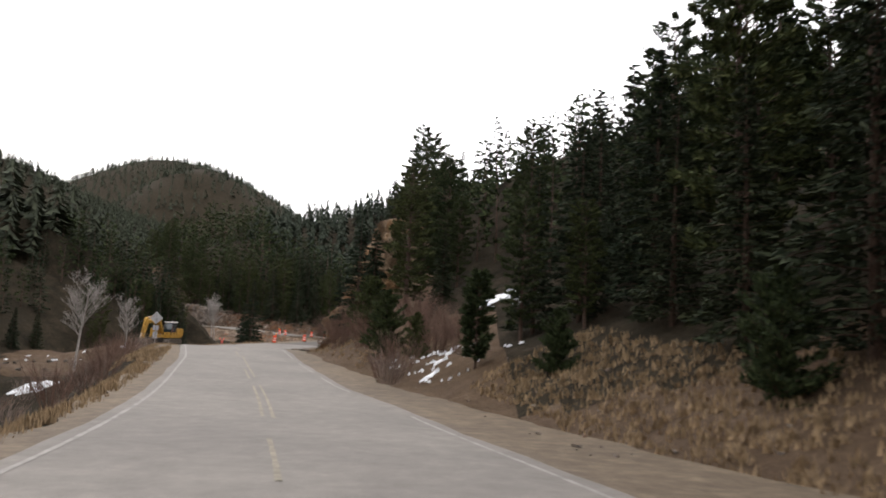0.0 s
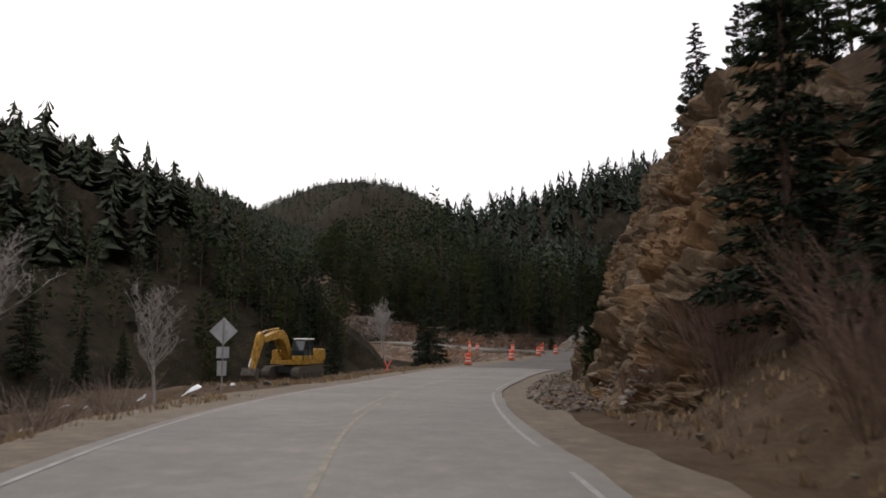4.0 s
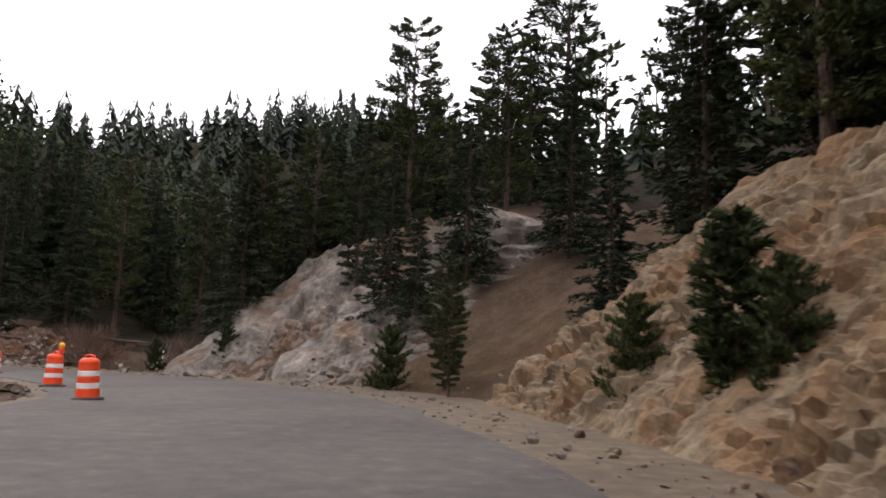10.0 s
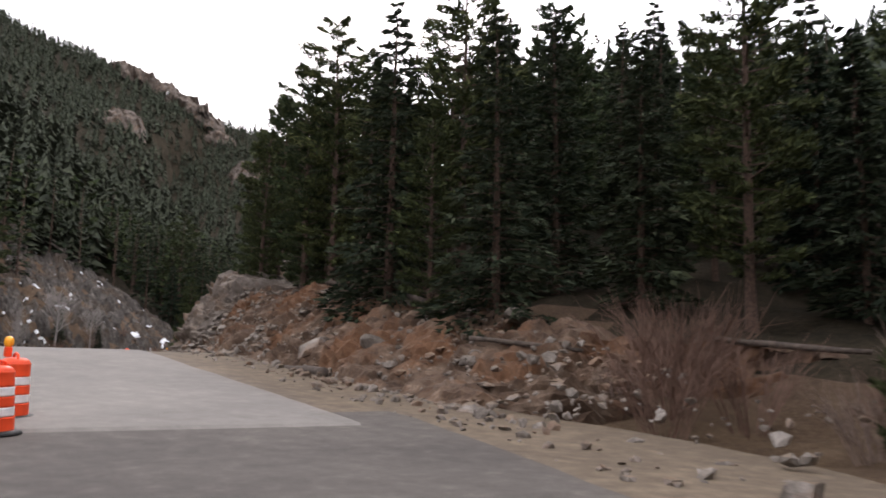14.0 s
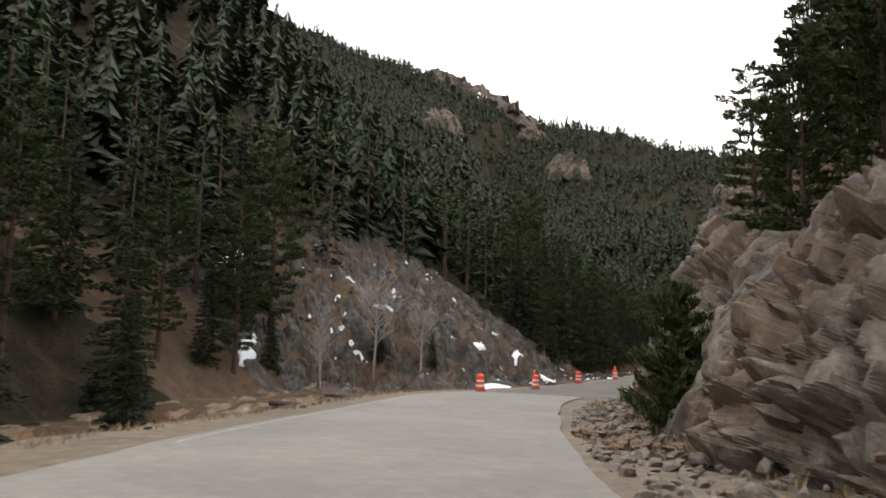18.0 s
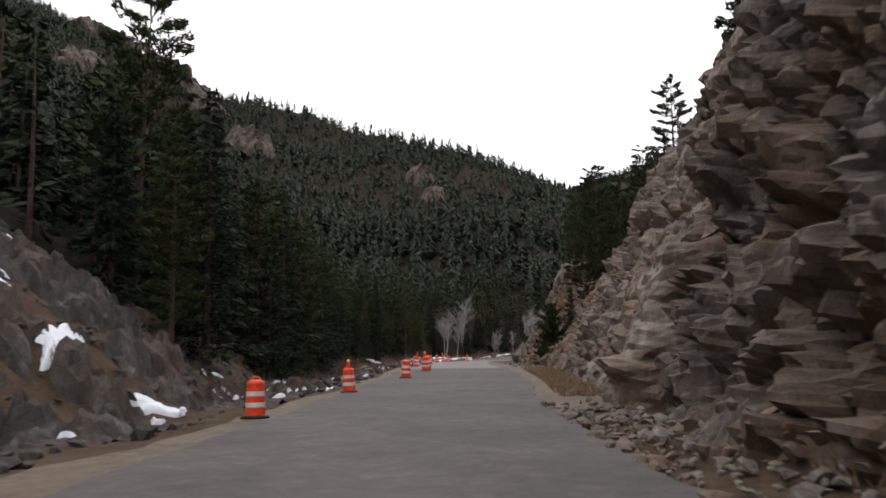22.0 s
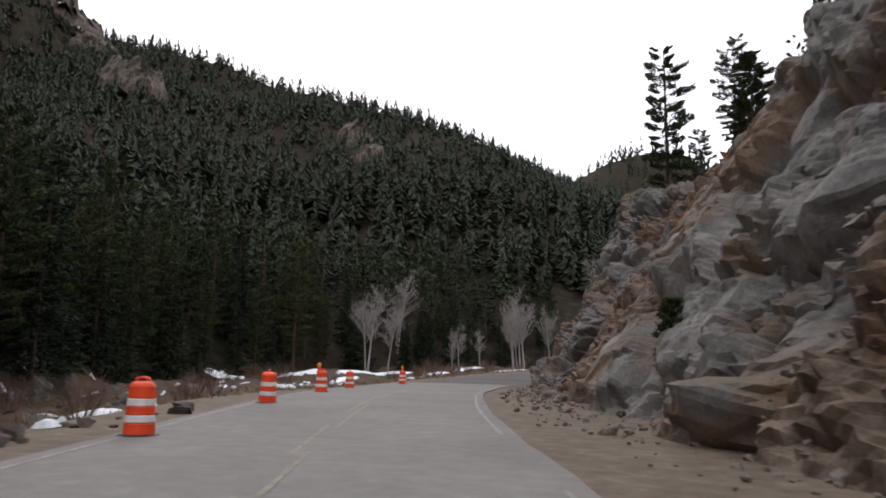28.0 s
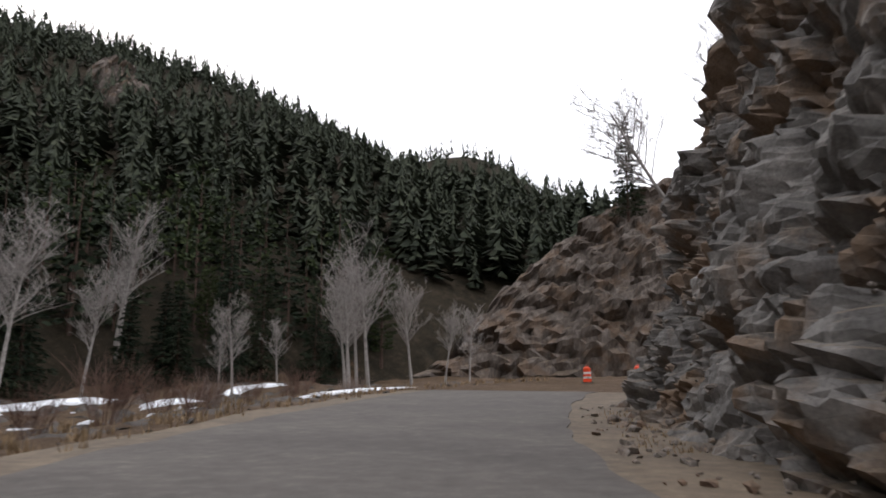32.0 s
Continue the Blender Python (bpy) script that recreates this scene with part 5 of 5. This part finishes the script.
for k, (s, u, a, b, t) in enumerate(((399.6, -24.6, 7.0, 1.8, 1.3), (408.7, -24, 9.0, 1.6, 1.25), (391, -30, 6, 3.0, 1.5), (393, -24.8, 4, 1.4, 1.4), (384, -33, 5, 2.6, 1.4), (278, -7.8, 2.2, 0.9, 2.2), (292, -9, 2.4, 1.0, 2.0), (303, -8.8, 3.0, 1.1, 2.2), (331, -11, 3.4, 1.5, 2.0), (341, -12, 3.6, 1.6, 2.2), (352, -14, 3.2, 1.2, 1.8), (363, -13, 5.0, 2.2, 2.0), (372, -15, 5.5, 2.0, 1.9), (381, -17, 4.5, 1.6, 1.7), (389, -14, 4.5, 1.8, 1.6), (398, -15, 6.0, 1.8, 1.2), (407, -12, 7.0, 2.0, 0.9), (377, -24, 5, 1.4, 1.8), (395, -24, 5, 1.3, 1.5))):
    snow_patch(s, u, a, b, t, 740 + k, 0.22)


def snow_bits(name, spans, label, seed):
    """Small leftovers of snow lying between the stones."""
    rng = np.random.RandomState(seed)
    out = []
    for s0, s1, u0, u1, n, big, lift in spans:
        s, u = rng.uniform(s0, s1, n), u0 + (u1 - u0) * rng.rand(n)
        p = at_road(s, u)
        for i in range(n):
            sides = 9
            r = big * (0.3 + 0.7 * rng.rand() ** 2) * (0.35 + 0.9 * rng.rand(sides))
            a, long = rng.uniform(0, 6.28), rng.uniform(1.0, 3.2)
            t = np.arange(sides) * 2 * math.pi / sides
            x, y = r * np.cos(t) * long, r * np.sin(t)
            x, y = p[i, 0] + x * math.cos(a) - y * math.sin(a), p[i, 1] + x * math.sin(a) + y * math.cos(a)
            z = ground_at(x, y)
            rim = np.stack([x, y, z + lift - 0.03], -1)
            top = np.stack([p[i, 0] + (x - p[i, 0]) * 0.6, p[i, 1] + (y - p[i, 1]) * 0.6, z + 0.1 + lift], -1)
            mid = np.array([[p[i, 0], p[i, 1], float(ground_at(p[i, 0], p[i, 1])) + 0.14 + lift]])
            f = [(k, (k + 1) % sides, sides + (k + 1) % sides, sides + k) for k in range(sides)] + [(sides + k, sides + (k + 1) % sides, 2 * sides, 2 * sides) for k in range(sides)]
            out.append((np.vstack([rim, top, mid]), np.array([q for q in f if q[2] != q[3]])))
            out.append((np.vstack([top, mid]), np.array([(k, (k + 1) % sides, sides, k) for k in range(0)]).reshape(0, 4).astype(int)))
            cap = np.array([(k, (k + 1) % sides, (k + 2) % sides, sides) for k in range(0, sides - 1, 2)])
            out.append((np.vstack([top, mid]), cap))
    tagged(new(name, mesh_from(name, *gather(out), M_SNOW)), label, "snow", "", "stuff")


snow_bits("snow_bits", ((238, 272, -32, -8, 100, 0.28, 0.22), (264, 330, -13, -7, 50, 0.3, 0.14), (328, 420, -30, -9, 120, 0.36, 0.08), (26, 34, 4.8, 8.8, 60, 0.13, -0.04), (37, 42, 11, 14.5, 30, 0.18, -0.03), (5, 85, -32, -12, 50, 0.45, 0.02)), "scraps of old snow between the stones", 3)


# ---- traffic drums ----
def ring_mesh(name, profile, mat, sides=28):
    """A turned body from radii and heights, closed at both ends."""
    v = [(r * math.cos(2 * math.pi * k / sides), r * math.sin(2 * math.pi * k / sides), z) for r, z in profile for k in range(sides)]
    f = [(i * sides + k, i * sides + (k + 1) % sides, (i + 1) * sides + (k + 1) % sides, (i + 1) * sides + k) for i in range(len(profile) - 1) for k in range(sides)]
    return mesh_from(name, v, f, mat, True)


def block(name, size, at, mat, bevel=0.02, turn=(0, 0, 0), taper=None):
    """A bevelled box of that size, centred at a place."""
    bm = bmesh.new()
    bmesh.ops.create_cube(bm, size=1)
    for v in bm.verts:
        k = 1.0
        if taper and v.co.z > 0:
            k = taper
        v.co = Vector((v.co.x * size[0] * k, v.co.y * size[1] * k, v.co.z * size[2]))
    if bevel:
        bmesh.ops.bevel(bm, geom=list(bm.edges), offset=bevel, segments=2, affect="EDGES", profile=0.6)
    bmesh.ops.transform(bm, matrix=pose(*at, *turn), verts=bm.verts)
    me = bpy.data.meshes.new(name)
    bm.to_mesh(me)
    bm.free()
    me.materials.append(mat)
    return me


def drum(lamp):
    root = new("traffic_drum")
    part("base", ring_mesh("base", ((0.0, 0.0), (0.36, 0.0), (0.37, 0.03), (0.34, 0.07), (0.27, 0.08), (0.0, 0.08)), M_BLACK), root, "black rubber ballast ring")
    bands = ((0.055, 0.27, 0.262, M_ORANGEP), (0.27, 0.40, 0.252, M_WHITEP), (0.40, 0.55, 0.244, M_ORANGEP), (0.55, 0.68, 0.236, M_WHITEP), (0.68, 0.90, 0.228, M_ORANGEP))
    for z0, z1, r, mat in bands:
        part("band", ring_mesh("band", ((r - 0.02, z0), (r + 0.004, z0 + 0.008), (r, z0 + 0.03), (r - 0.003, z1 - 0.03), (r + 0.002, z1 - 0.008), (r - 0.02, z1)), mat), root, "grimy white reflective band" if mat == M_WHITEP else "orange plastic band")
    part("top", ring_mesh("top", ((0.215, 0.895), (0.205, 0.93), (0.15, 0.965), (0.08, 0.975), (0.0, 0.975)), M_ORANGEP), root)
    part("handle", mesh_from("handle", *tube([(-0.13, 0, 0.95), (-0.11, 0, 1.02), (0, 0, 1.045), (0.11, 0, 1.02), (0.13, 0, 0.95)], [0.022] * 5, 8), M_ORANGEP, True), root)
    if lamp:
        light = part("warning_lamp", block("warning_lamp", (0.13, 0.1, 0.16), (0.1, 0.1, 1.06), M_ORANGEP, 0.02), root, "amber hazard lamp")
        lens = ring_mesh("lens", ((0.0, 0.06), (0.05, 0.055), (0.088, 0.03), (0.095, 0.0), (0.088, -0.03), (0.05, -0.055), (0.0, -0.06)), M_AMBER, 18)
        lens.transform(pose(0.1, 0.1, 1.22, 90, 0, 20))
        part("lens", lens, light, "round amber lens")
    return tagged(root, "orange and white traffic drum with amber hazard lamp" if lamp else "grimy orange and white striped traffic drum", "traffic drum", "traffic drums")


DRUMS = ((-26.3, 109.6, 1), (-24.3, 119.4, 0), (-23.2, 130.0, 0), (-22.4, 139.2, 0), (-24.9, 144.6, 1), (-30.7, 155.3, 0), (-36.9, 159.3, 0), (-38.3, 160.1, 1),
         (-95.9, 195.3, 0), (-101.0, 203.0, 1), (-110.6, 214.7, 0), (-116.2, 224.0, 1), (-121.2, 233.6, 0), (-126.4, 242.0, 1), (-129.3, 245.9, 0), (-136.0, 252.9, 1))
DRUMS2 = ((-143.3, 263.7, 0), (-148.8, 271.4, 0), (-154.2, 279.8, 0), (-159.6, 288.4, 1), (-165.2, 297.2, 0), (-169.1, 308.0, 1), (-168.5, 356, 0), (-165.5, 357.5, 0))
kinds = [drum(0), drum(1)]
first = {0: True, 1: True}
for x, y, lamp in DRUMS + DRUMS2:
    z = max(float(ground_at(x, y)), float(np.interp(to_road([x], [y])[0][0], STA, LINE[:, 2])) - 0.035 if abs(to_road([x], [y])[1][0] + 1) < 6.2 else -99)
    m = pose(x, y, z, rng.uniform(-2, 2), rng.uniform(-2, 2), rng.uniform(0, 360))
    if first[lamp]:
        kinds[lamp].matrix_basis = m
        first[lamp] = False
    else:
        copy_thing(kinds[lamp], m)


# ---- the parked excavator ----
def plate(name, outline, x0, x1, mat, bevel=0.02):
    """A plate cut to an outline of (forward, up), between two offsets to its left."""
    bm = bmesh.new()
    a = [bm.verts.new((x0, -f, z)) for f, z in outline]
    b = [bm.verts.new((x1, -f, z)) for f, z in outline]
    bm.faces.new(a)
    bm.faces.new(b[::-1])
    n = len(a)
    for i in range(n):
        bm.faces.new((a[(i + 1) % n], a[i], b[i], b[(i + 1) % n]))
    bmesh.ops.recalc_face_normals(bm, faces=bm.faces)
    if bevel:
        bmesh.ops.bevel(bm, geom=list(bm.edges), offset=bevel, segments=1, affect="EDGES")
    me = bpy.data.meshes.new(name)
    bm.to_mesh(me)
    bm.free()
    me.materials.append(mat)
    return me


def rod(name, a, b, r, mat, parent, label=""):
    return part(name, mesh_from(name, *tube([a, b], [r, r], 10), mat, True), parent, label)


def excavator():
    root = new("excavator")
    for side in (-1, 1):
        x = 1.2 * side
        oval = [(f, z) for f, z in ((-2.1, 0.16), (-1.85, 0.02), (1.85, 0.02), (2.1, 0.16), (2.22, 0.45), (2.1, 0.76), (1.85, 0.9), (-1.85, 0.9), (-2.1, 0.76), (-2.22, 0.45))]
        track = part("track", plate("track", oval, x - 0.3, x + 0.3, M_STEEL, 0.03), root, "muddy steel crawler track")
        for k in range(13):
            f = -1.8 + 0.3 * k
            for z in (0.0, 0.92):
                part("track_shoe", block("track_shoe", (0.64, 0.24, 0.05), (x, -f, z + (0.02 if z == 0 else 0)), M_STEEL, 0.012), track)
        for f, z in ((2.2, 0.2), (2.29, 0.45), (2.2, 0.7)):
            part("track_shoe", block("track_shoe", (0.64, 0.05, 0.24), (x, -f, z), M_STEEL, 0.012, ((0.45 - z) * 90, 0, 0)), track)
        for k in range(5):
            rod("roller", (x + 0.31 * side, 1.4 - 0.7 * k, 0.3), (x + 0.34 * side, 1.4 - 0.7 * k, 0.3), 0.16, M_BLACK, track, "dark road wheel")
    part("undercarriage", block("undercarriage", (1.9, 2.2, 0.5), (0, 0, 0.65), M_BLACK, 0.06), root, "dark greasy undercarriage frame")
    part("slew_ring", ring_mesh("slew_ring", ((0.0, 0.85), (0.7, 0.85), (0.7, 1.08), (0.0, 1.08)), M_BLACK), root)
    house = part("house", block("house", (2.7, 3.6, 0.34), (0, 0.6, 1.22), M_YELLOW, 0.05), root, "yellow upper deck")
    part("counterweight", plate("counterweight", [(-2.35, 1.1), (-2.75, 1.35), (-2.8, 1.95), (-2.6, 2.2), (-1.8, 2.2), (-1.8, 1.1)], -1.35, 1.35, M_YELLOW, 0.06), house)
    part("engine_cover", plate("engine_cover", [(-1.8, 1.38), (-1.8, 2.15), (-0.4, 2.15), (-0.2, 1.38)], -1.33, 1.33, M_YELLOW, 0.05), house)
    part("side_panel", plate("side_panel", [(-1.8, 1.38), (-1.8, 2.2), (-0.7, 2.2), (-0.2, 1.5), (0.0, 1.38)], 1.34, 1.37, M_YELLOW, 0.01), house)
    part("toolbox", block("toolbox", (0.8, 1.3, 0.75), (-0.92, -0.45, 1.75), M_YELLOW, 0.06), house)
    part("exhaust", mesh_from("exhaust", *tube([(-0.6, 1.4, 2.15), (-0.6, 1.4, 2.6), (-0.6, 1.5, 2.7)], [0.06, 0.06, 0.05], 8), M_BLACK, True), house)
    cab = part("cab", plate("cab", [(-0.35, 1.4), (-0.4, 2.9), (0.85, 2.9), (1.2, 2.1), (1.25, 1.4)], 0.42, 1.36, M_GLASS, 0.04), root, "glazed operator cab")
    part("cab_roof", block("cab_roof", (1.06, 1.5, 0.12), (0.89, -0.22, 2.96), M_WHITEP, 0.05), cab, "pale cab roof")
    for x in (0.42, 1.36):
        for f0, z0, f1, z1 in ((1.25, 1.4, 1.2, 2.1), (1.2, 2.1, 0.85, 2.9), (-0.35, 1.4, -0.4, 2.9), (0.4, 1.4, 0.38, 2.9)):
            rod("pillar", (x, -f0, z0), (x, -f1, z1), 0.05, M_BLACK, cab, "black cab pillar")
    part("cab_skirt", block("cab_skirt", (1.0, 1.66, 0.36), (0.89, -0.43, 1.55), M_YELLOW, 0.03), cab)
    part("mirror", block("mirror", (0.16, 0.05, 0.3), (1.55, -1.0, 2.4), M_BLACK, 0.02), cab)
    boom = part("boom", plate("boom", [(0.3, 1.35), (0.2, 1.7), (1.2, 3.2), (1.8, 3.62), (2.5, 3.62), (4.6, 3.12), (4.75, 2.85), (4.5, 2.72), (2.4, 3.0), (1.9, 2.8), (0.75, 1.35)], -0.42, 0.02, M_YELLOW, 0.035), root, "bent yellow boom")
    rod("boom_cylinder", (-0.55, -0.9, 1.4), (-0.55, -2.1, 2.9), 0.09, M_YELLOW, boom)
    rod("boom_cylinder", (0.16, -0.9, 1.4), (0.16, -2.1, 2.9), 0.09, M_YELLOW, boom)
    rod("stick_cylinder", (-0.2, -2.3, 3.72), (-0.2, -4.4, 3.5), 0.08, M_YELLOW, boom)
    rod("chrome_rod", (-0.2, -4.4, 3.5), (-0.2, -5.1, 3.3), 0.045, M_WHITEP, boom, "bright chrome rod")
    stick = part("stick", plate("stick", [(4.45, 3.15), (4.9, 3.5), (5.25, 3.3), (6.15, 0.95), (6.0, 0.75), (5.75, 0.8), (4.7, 2.6)], -0.36, -0.04, M_YELLOW, 0.03), root, "yellow dipper stick")
    rod("bucket_cylinder", (-0.2, -5.4, 3.1), (-0.2, -6.1, 1.6), 0.07, M_YELLOW, stick)
    rod("bucket_rod", (-0.2, -6.1, 1.6), (-0.2, -6.35, 1.1), 0.05, M_WHITEP, stick, "bright chrome rod")
    bucket = part("bucket", plate("bucket", [(5.7, 0.85), (6.35, 1.0), (6.5, 0.5), (6.25, 0.1), (5.7, -0.05), (5.35, 0.15), (5.45, 0.25), (5.8, 0.3), (5.95, 0.5)], -0.75, 0.35, M_STEEL, 0.02), root, "scraped rusty bucket")
    for k in range(4):
        part("tooth", block("tooth", (0.1, 0.26, 0.07), (-0.65 + 0.3 * k, -5.3, 0.1), M_STEEL, 0.01), bucket)
    root.matrix_basis = pose(-37.3, 98.6, float(ground_at(-36.7, 98.5)) - 0.02, 0, 0, 0)
    return tagged(root, "yellow crawler excavator parked on the dirt pad", "excavator")


excavator()


# ---- small roadside things ----
def warning_sign():
    root = new("road_sign")
    part("post", block("post", (0.06, 0.06, 3.4), (0, 0, 1.5), M_POST, 0.008), root, "square galvanised post")
    part("diamond_panel", block("diamond_panel", (0.8, 0.012, 0.8), (0, 0.04, 2.72), M_SIGNBACK, 0.004, (0, 45, 0)), root, "bare back of a diamond sign")
    part("plaque", block("plaque", (0.5, 0.012, 0.46), (0, 0.04, 1.84), M_SIGNBACK, 0.004), root, "bare back of a square plaque")
    part("plaque", block("plaque", (0.38, 0.012, 0.6), (-0.02, 0.04, 1.2), M_SIGNBACK, 0.004), root, "bare back of an upright plaque")
    for z in (2.95, 2.5, 1.84, 1.2):
        part("bolt", block("bolt", (0.09, 0.03, 0.04), (0, -0.03, z), M_POST, 0.006), root)
    x, y = -27.9, 73.4
    root.matrix_basis = pose(x, y, float(ground_at(x, y)) - 0.1, 0, 0, 30)
    return tagged(root, "back of a grey diamond road sign with two plaques", "road sign")


def cross_marker():
    root = new("survey_cross")
    rod("slat", (-0.28, 0, -0.1), (0.28, 0, 1.05), 0.035, M_PINK, root)
    rod("slat", (0.28, 0.03, -0.1), (-0.28, 0.03, 1.05), 0.035, M_PINK, root)
    x, y = -32.6, 106.6
    root.matrix_basis = pose(x, y, float(ground_at(x, y)), 0, 0, 20)
    return tagged(root, "red crossed survey lath standing on the verge", "marker")


def stake(x, y, h, mat, label, ribbon):
    root = new("survey_stake")
    part("lath", block("lath", (0.07, 0.03, h + 0.3), (0, 0, h / 2 - 0.1), mat, 0.005, (3, 2, 0)), root)
    if ribbon:
        part("ribbon", block("ribbon", (0.14, 0.05, 0.5), (0.01, 0, h * 0.62), M_PINK, 0.01), root, "pink flagging ribbon")
    root.matrix_basis = pose(x, y, float(ground_at(x, y)), 0, 0, 25)
    return tagged(root, label, "stake")


def log(s, u, length, r, turn, tilt=0.0, mat=None):
    rng = np.random.RandomState(int(s * 10))
    pts = [(length * (t - 0.5), rng.uniform(-0.06, 0.06) * length * 0.4, rng.uniform(-0.02, 0.02)) for t in np.linspace(0, 1, 6)]
    root = new("log", mesh_from("log", *tube([pts[0]] + pts + [pts[-1]], [0.01, r, r * 0.95, r, r * 0.9, r * 0.8, r * 0.7, 0.01], 8), mat or M_LOG, True))
    x, y, _ = (float(q) for q in at_road(s, u))
    root.matrix_basis = pose(x, y, float(skin_at(s, u)) + r * 0.8, 0, tilt, turn)
    return tagged(root, "dark weathered fallen log on the bank", "log", "fallen logs")


warning_sign()
cross_marker()
stake(-13.6, 112.2, 1.1, M_PINK, "pink flagged survey stake below the cliff", True)
x, y, _ = (float(q) for q in at_road(163.5, 11.0))
stake(x, y, 1.3, M_WHITEP, "white delineator stake beside the gully", False)
for s, u, a, r, t, k in ((177.2, 5.3, 3.6, 0.16, 160, 0), (176, 9, 3.2, 0.12, -30, 12), (170, 8.4, 3.2, 0.07, 10, 5), (180, 9.6, 4, 0.1, 35, 8), (166, 12, 3.5, 0.08, -10, 4), (186, 11.5, 4, 0.12, 60, 10), (222, -9, 4.5, 0.12, 40, 0), (225, -8.4, 3, 0.1, 65, 3),
                       (338, -11, 4.0, 0.06, 130, -25), (352, -10, 3.5, 0.09, 100, 5), (346, -13, 3, 0.1, 60, 0)):
    log(s, u, a, r, t, k)


# ---- paint on the asphalt ----
def line(name, s0, s1, where, shift, wide, mat, label, seed, worn=-0.55):
    rng = np.random.RandomState(seed)
    ss = np.linspace(s0, s1, int((s1 - s0) / 0.35))
    v, f = [], []
    for i in range(len(ss) - 1):
        if smooth_noise(ss[i], 5.0, 4.0, seed) < worn:
            continue
        w = wide * rng.uniform(0.75, 1.0)
        us, un = (float(where(q)) + shift + np.array([-w / 2, w / 2]) for q in (ss[i], ss[i + 1]))
        h = 0.018 + 0.02 * (1 - ((us + 1.4) / 4.5) ** 2)
        a, b = at_road(np.full(2, ss[i]), us, h), at_road(np.full(2, ss[i + 1]), un, h)
        k = len(v)
        v += [a[0], a[1], b[1], b[0]]
        f.append((k, k + 1, k + 2, k + 3))
    ob = new(name, mesh_from(name, np.array(v), np.array(f), mat))
    return tagged(ob, label, "road line", "", "structure")


for k, (a, b) in enumerate(((-60, 99), (298, 369))):
    line("line_centre", a, b, painted_middle, -0.11, 0.09, M_LINEY, "faded double yellow centre line", 3 + k, -0.25)
    line("line_centre", a, b, painted_middle, 0.11, 0.09, M_LINEY, "faded double yellow centre line", 13 + k, -0.25)
    line("line_edge_right", a, b, painted_right, 0, 0.09, M_LINEW, "worn white edge line", 23 + k)
for k, (a, b) in enumerate(((-60, 99), (176, 226), (298, 369))):
    line("line_edge_left", a, b, painted_left, 0, 0.1, M_LINEW, "worn white edge line", 33 + k)


# ---- dead grass ----
def grass(name, spans, mat, label, seed):
    rng = np.random.RandomState(seed)
    v, f = [], []
    for s0, s1, u0, u1, n, h in spans:
        s, u = rng.uniform(s0, s1, n), rng.uniform(u0, u1, n)
        p = at_road(s, u)
        z = ground_at(p[:, 0], p[:, 1])
        for i in range(n):
            for j in range(6):
                a = rng.uniform(0, 6.28)
                d = np.array([math.cos(a), math.sin(a)]) * rng.uniform(0.1, 0.35) * h * 1.6
                b = np.array([p[i, 0], p[i, 1]]) + rng.uniform(-0.12, 0.12, 2)
                w = np.array([-d[1], d[0]]) * 0.1 / (np.linalg.norm(d) + 1e-6) * 0.35
                k = len(v)
                v += [(b[0] - w[0], b[1] - w[1], z[i] - 0.05), (b[0] + w[0], b[1] + w[1], z[i] - 0.05), (b[0] + d[0], b[1] + d[1], z[i] + h * rng.uniform(0.5, 1.1))]
                f.append((k, k + 1, k + 2))
    tagged(new(name, mesh_from(name, np.array(v), np.array(f), mat)), label, "grass", "", "stuff")


grass("dead_grass", ((-10, 48, -6.2, -4.9, 2200, 0.26), (46, 66, -8.0, -6.0, 500, 0.24), (2, 24, 5.6, 10, 1500, 0.2), (36, 62, 4.2, 8, 300, 0.2), (80, 112, -18, -9, 500, 0.3), (266, 292, 3.3, 5.4, 1700, 0.3), (200, 250, 4.4, 6, 500, 0.4), (380, 392, 3.4, 4.4, 60, 0.2), (190, 236, -9, -6.6, 900, 0.3), (330, 420, -14, -7, 800, 0.35)), M_DRYGRASS, "dead straw-coloured grass along the verges", 9)
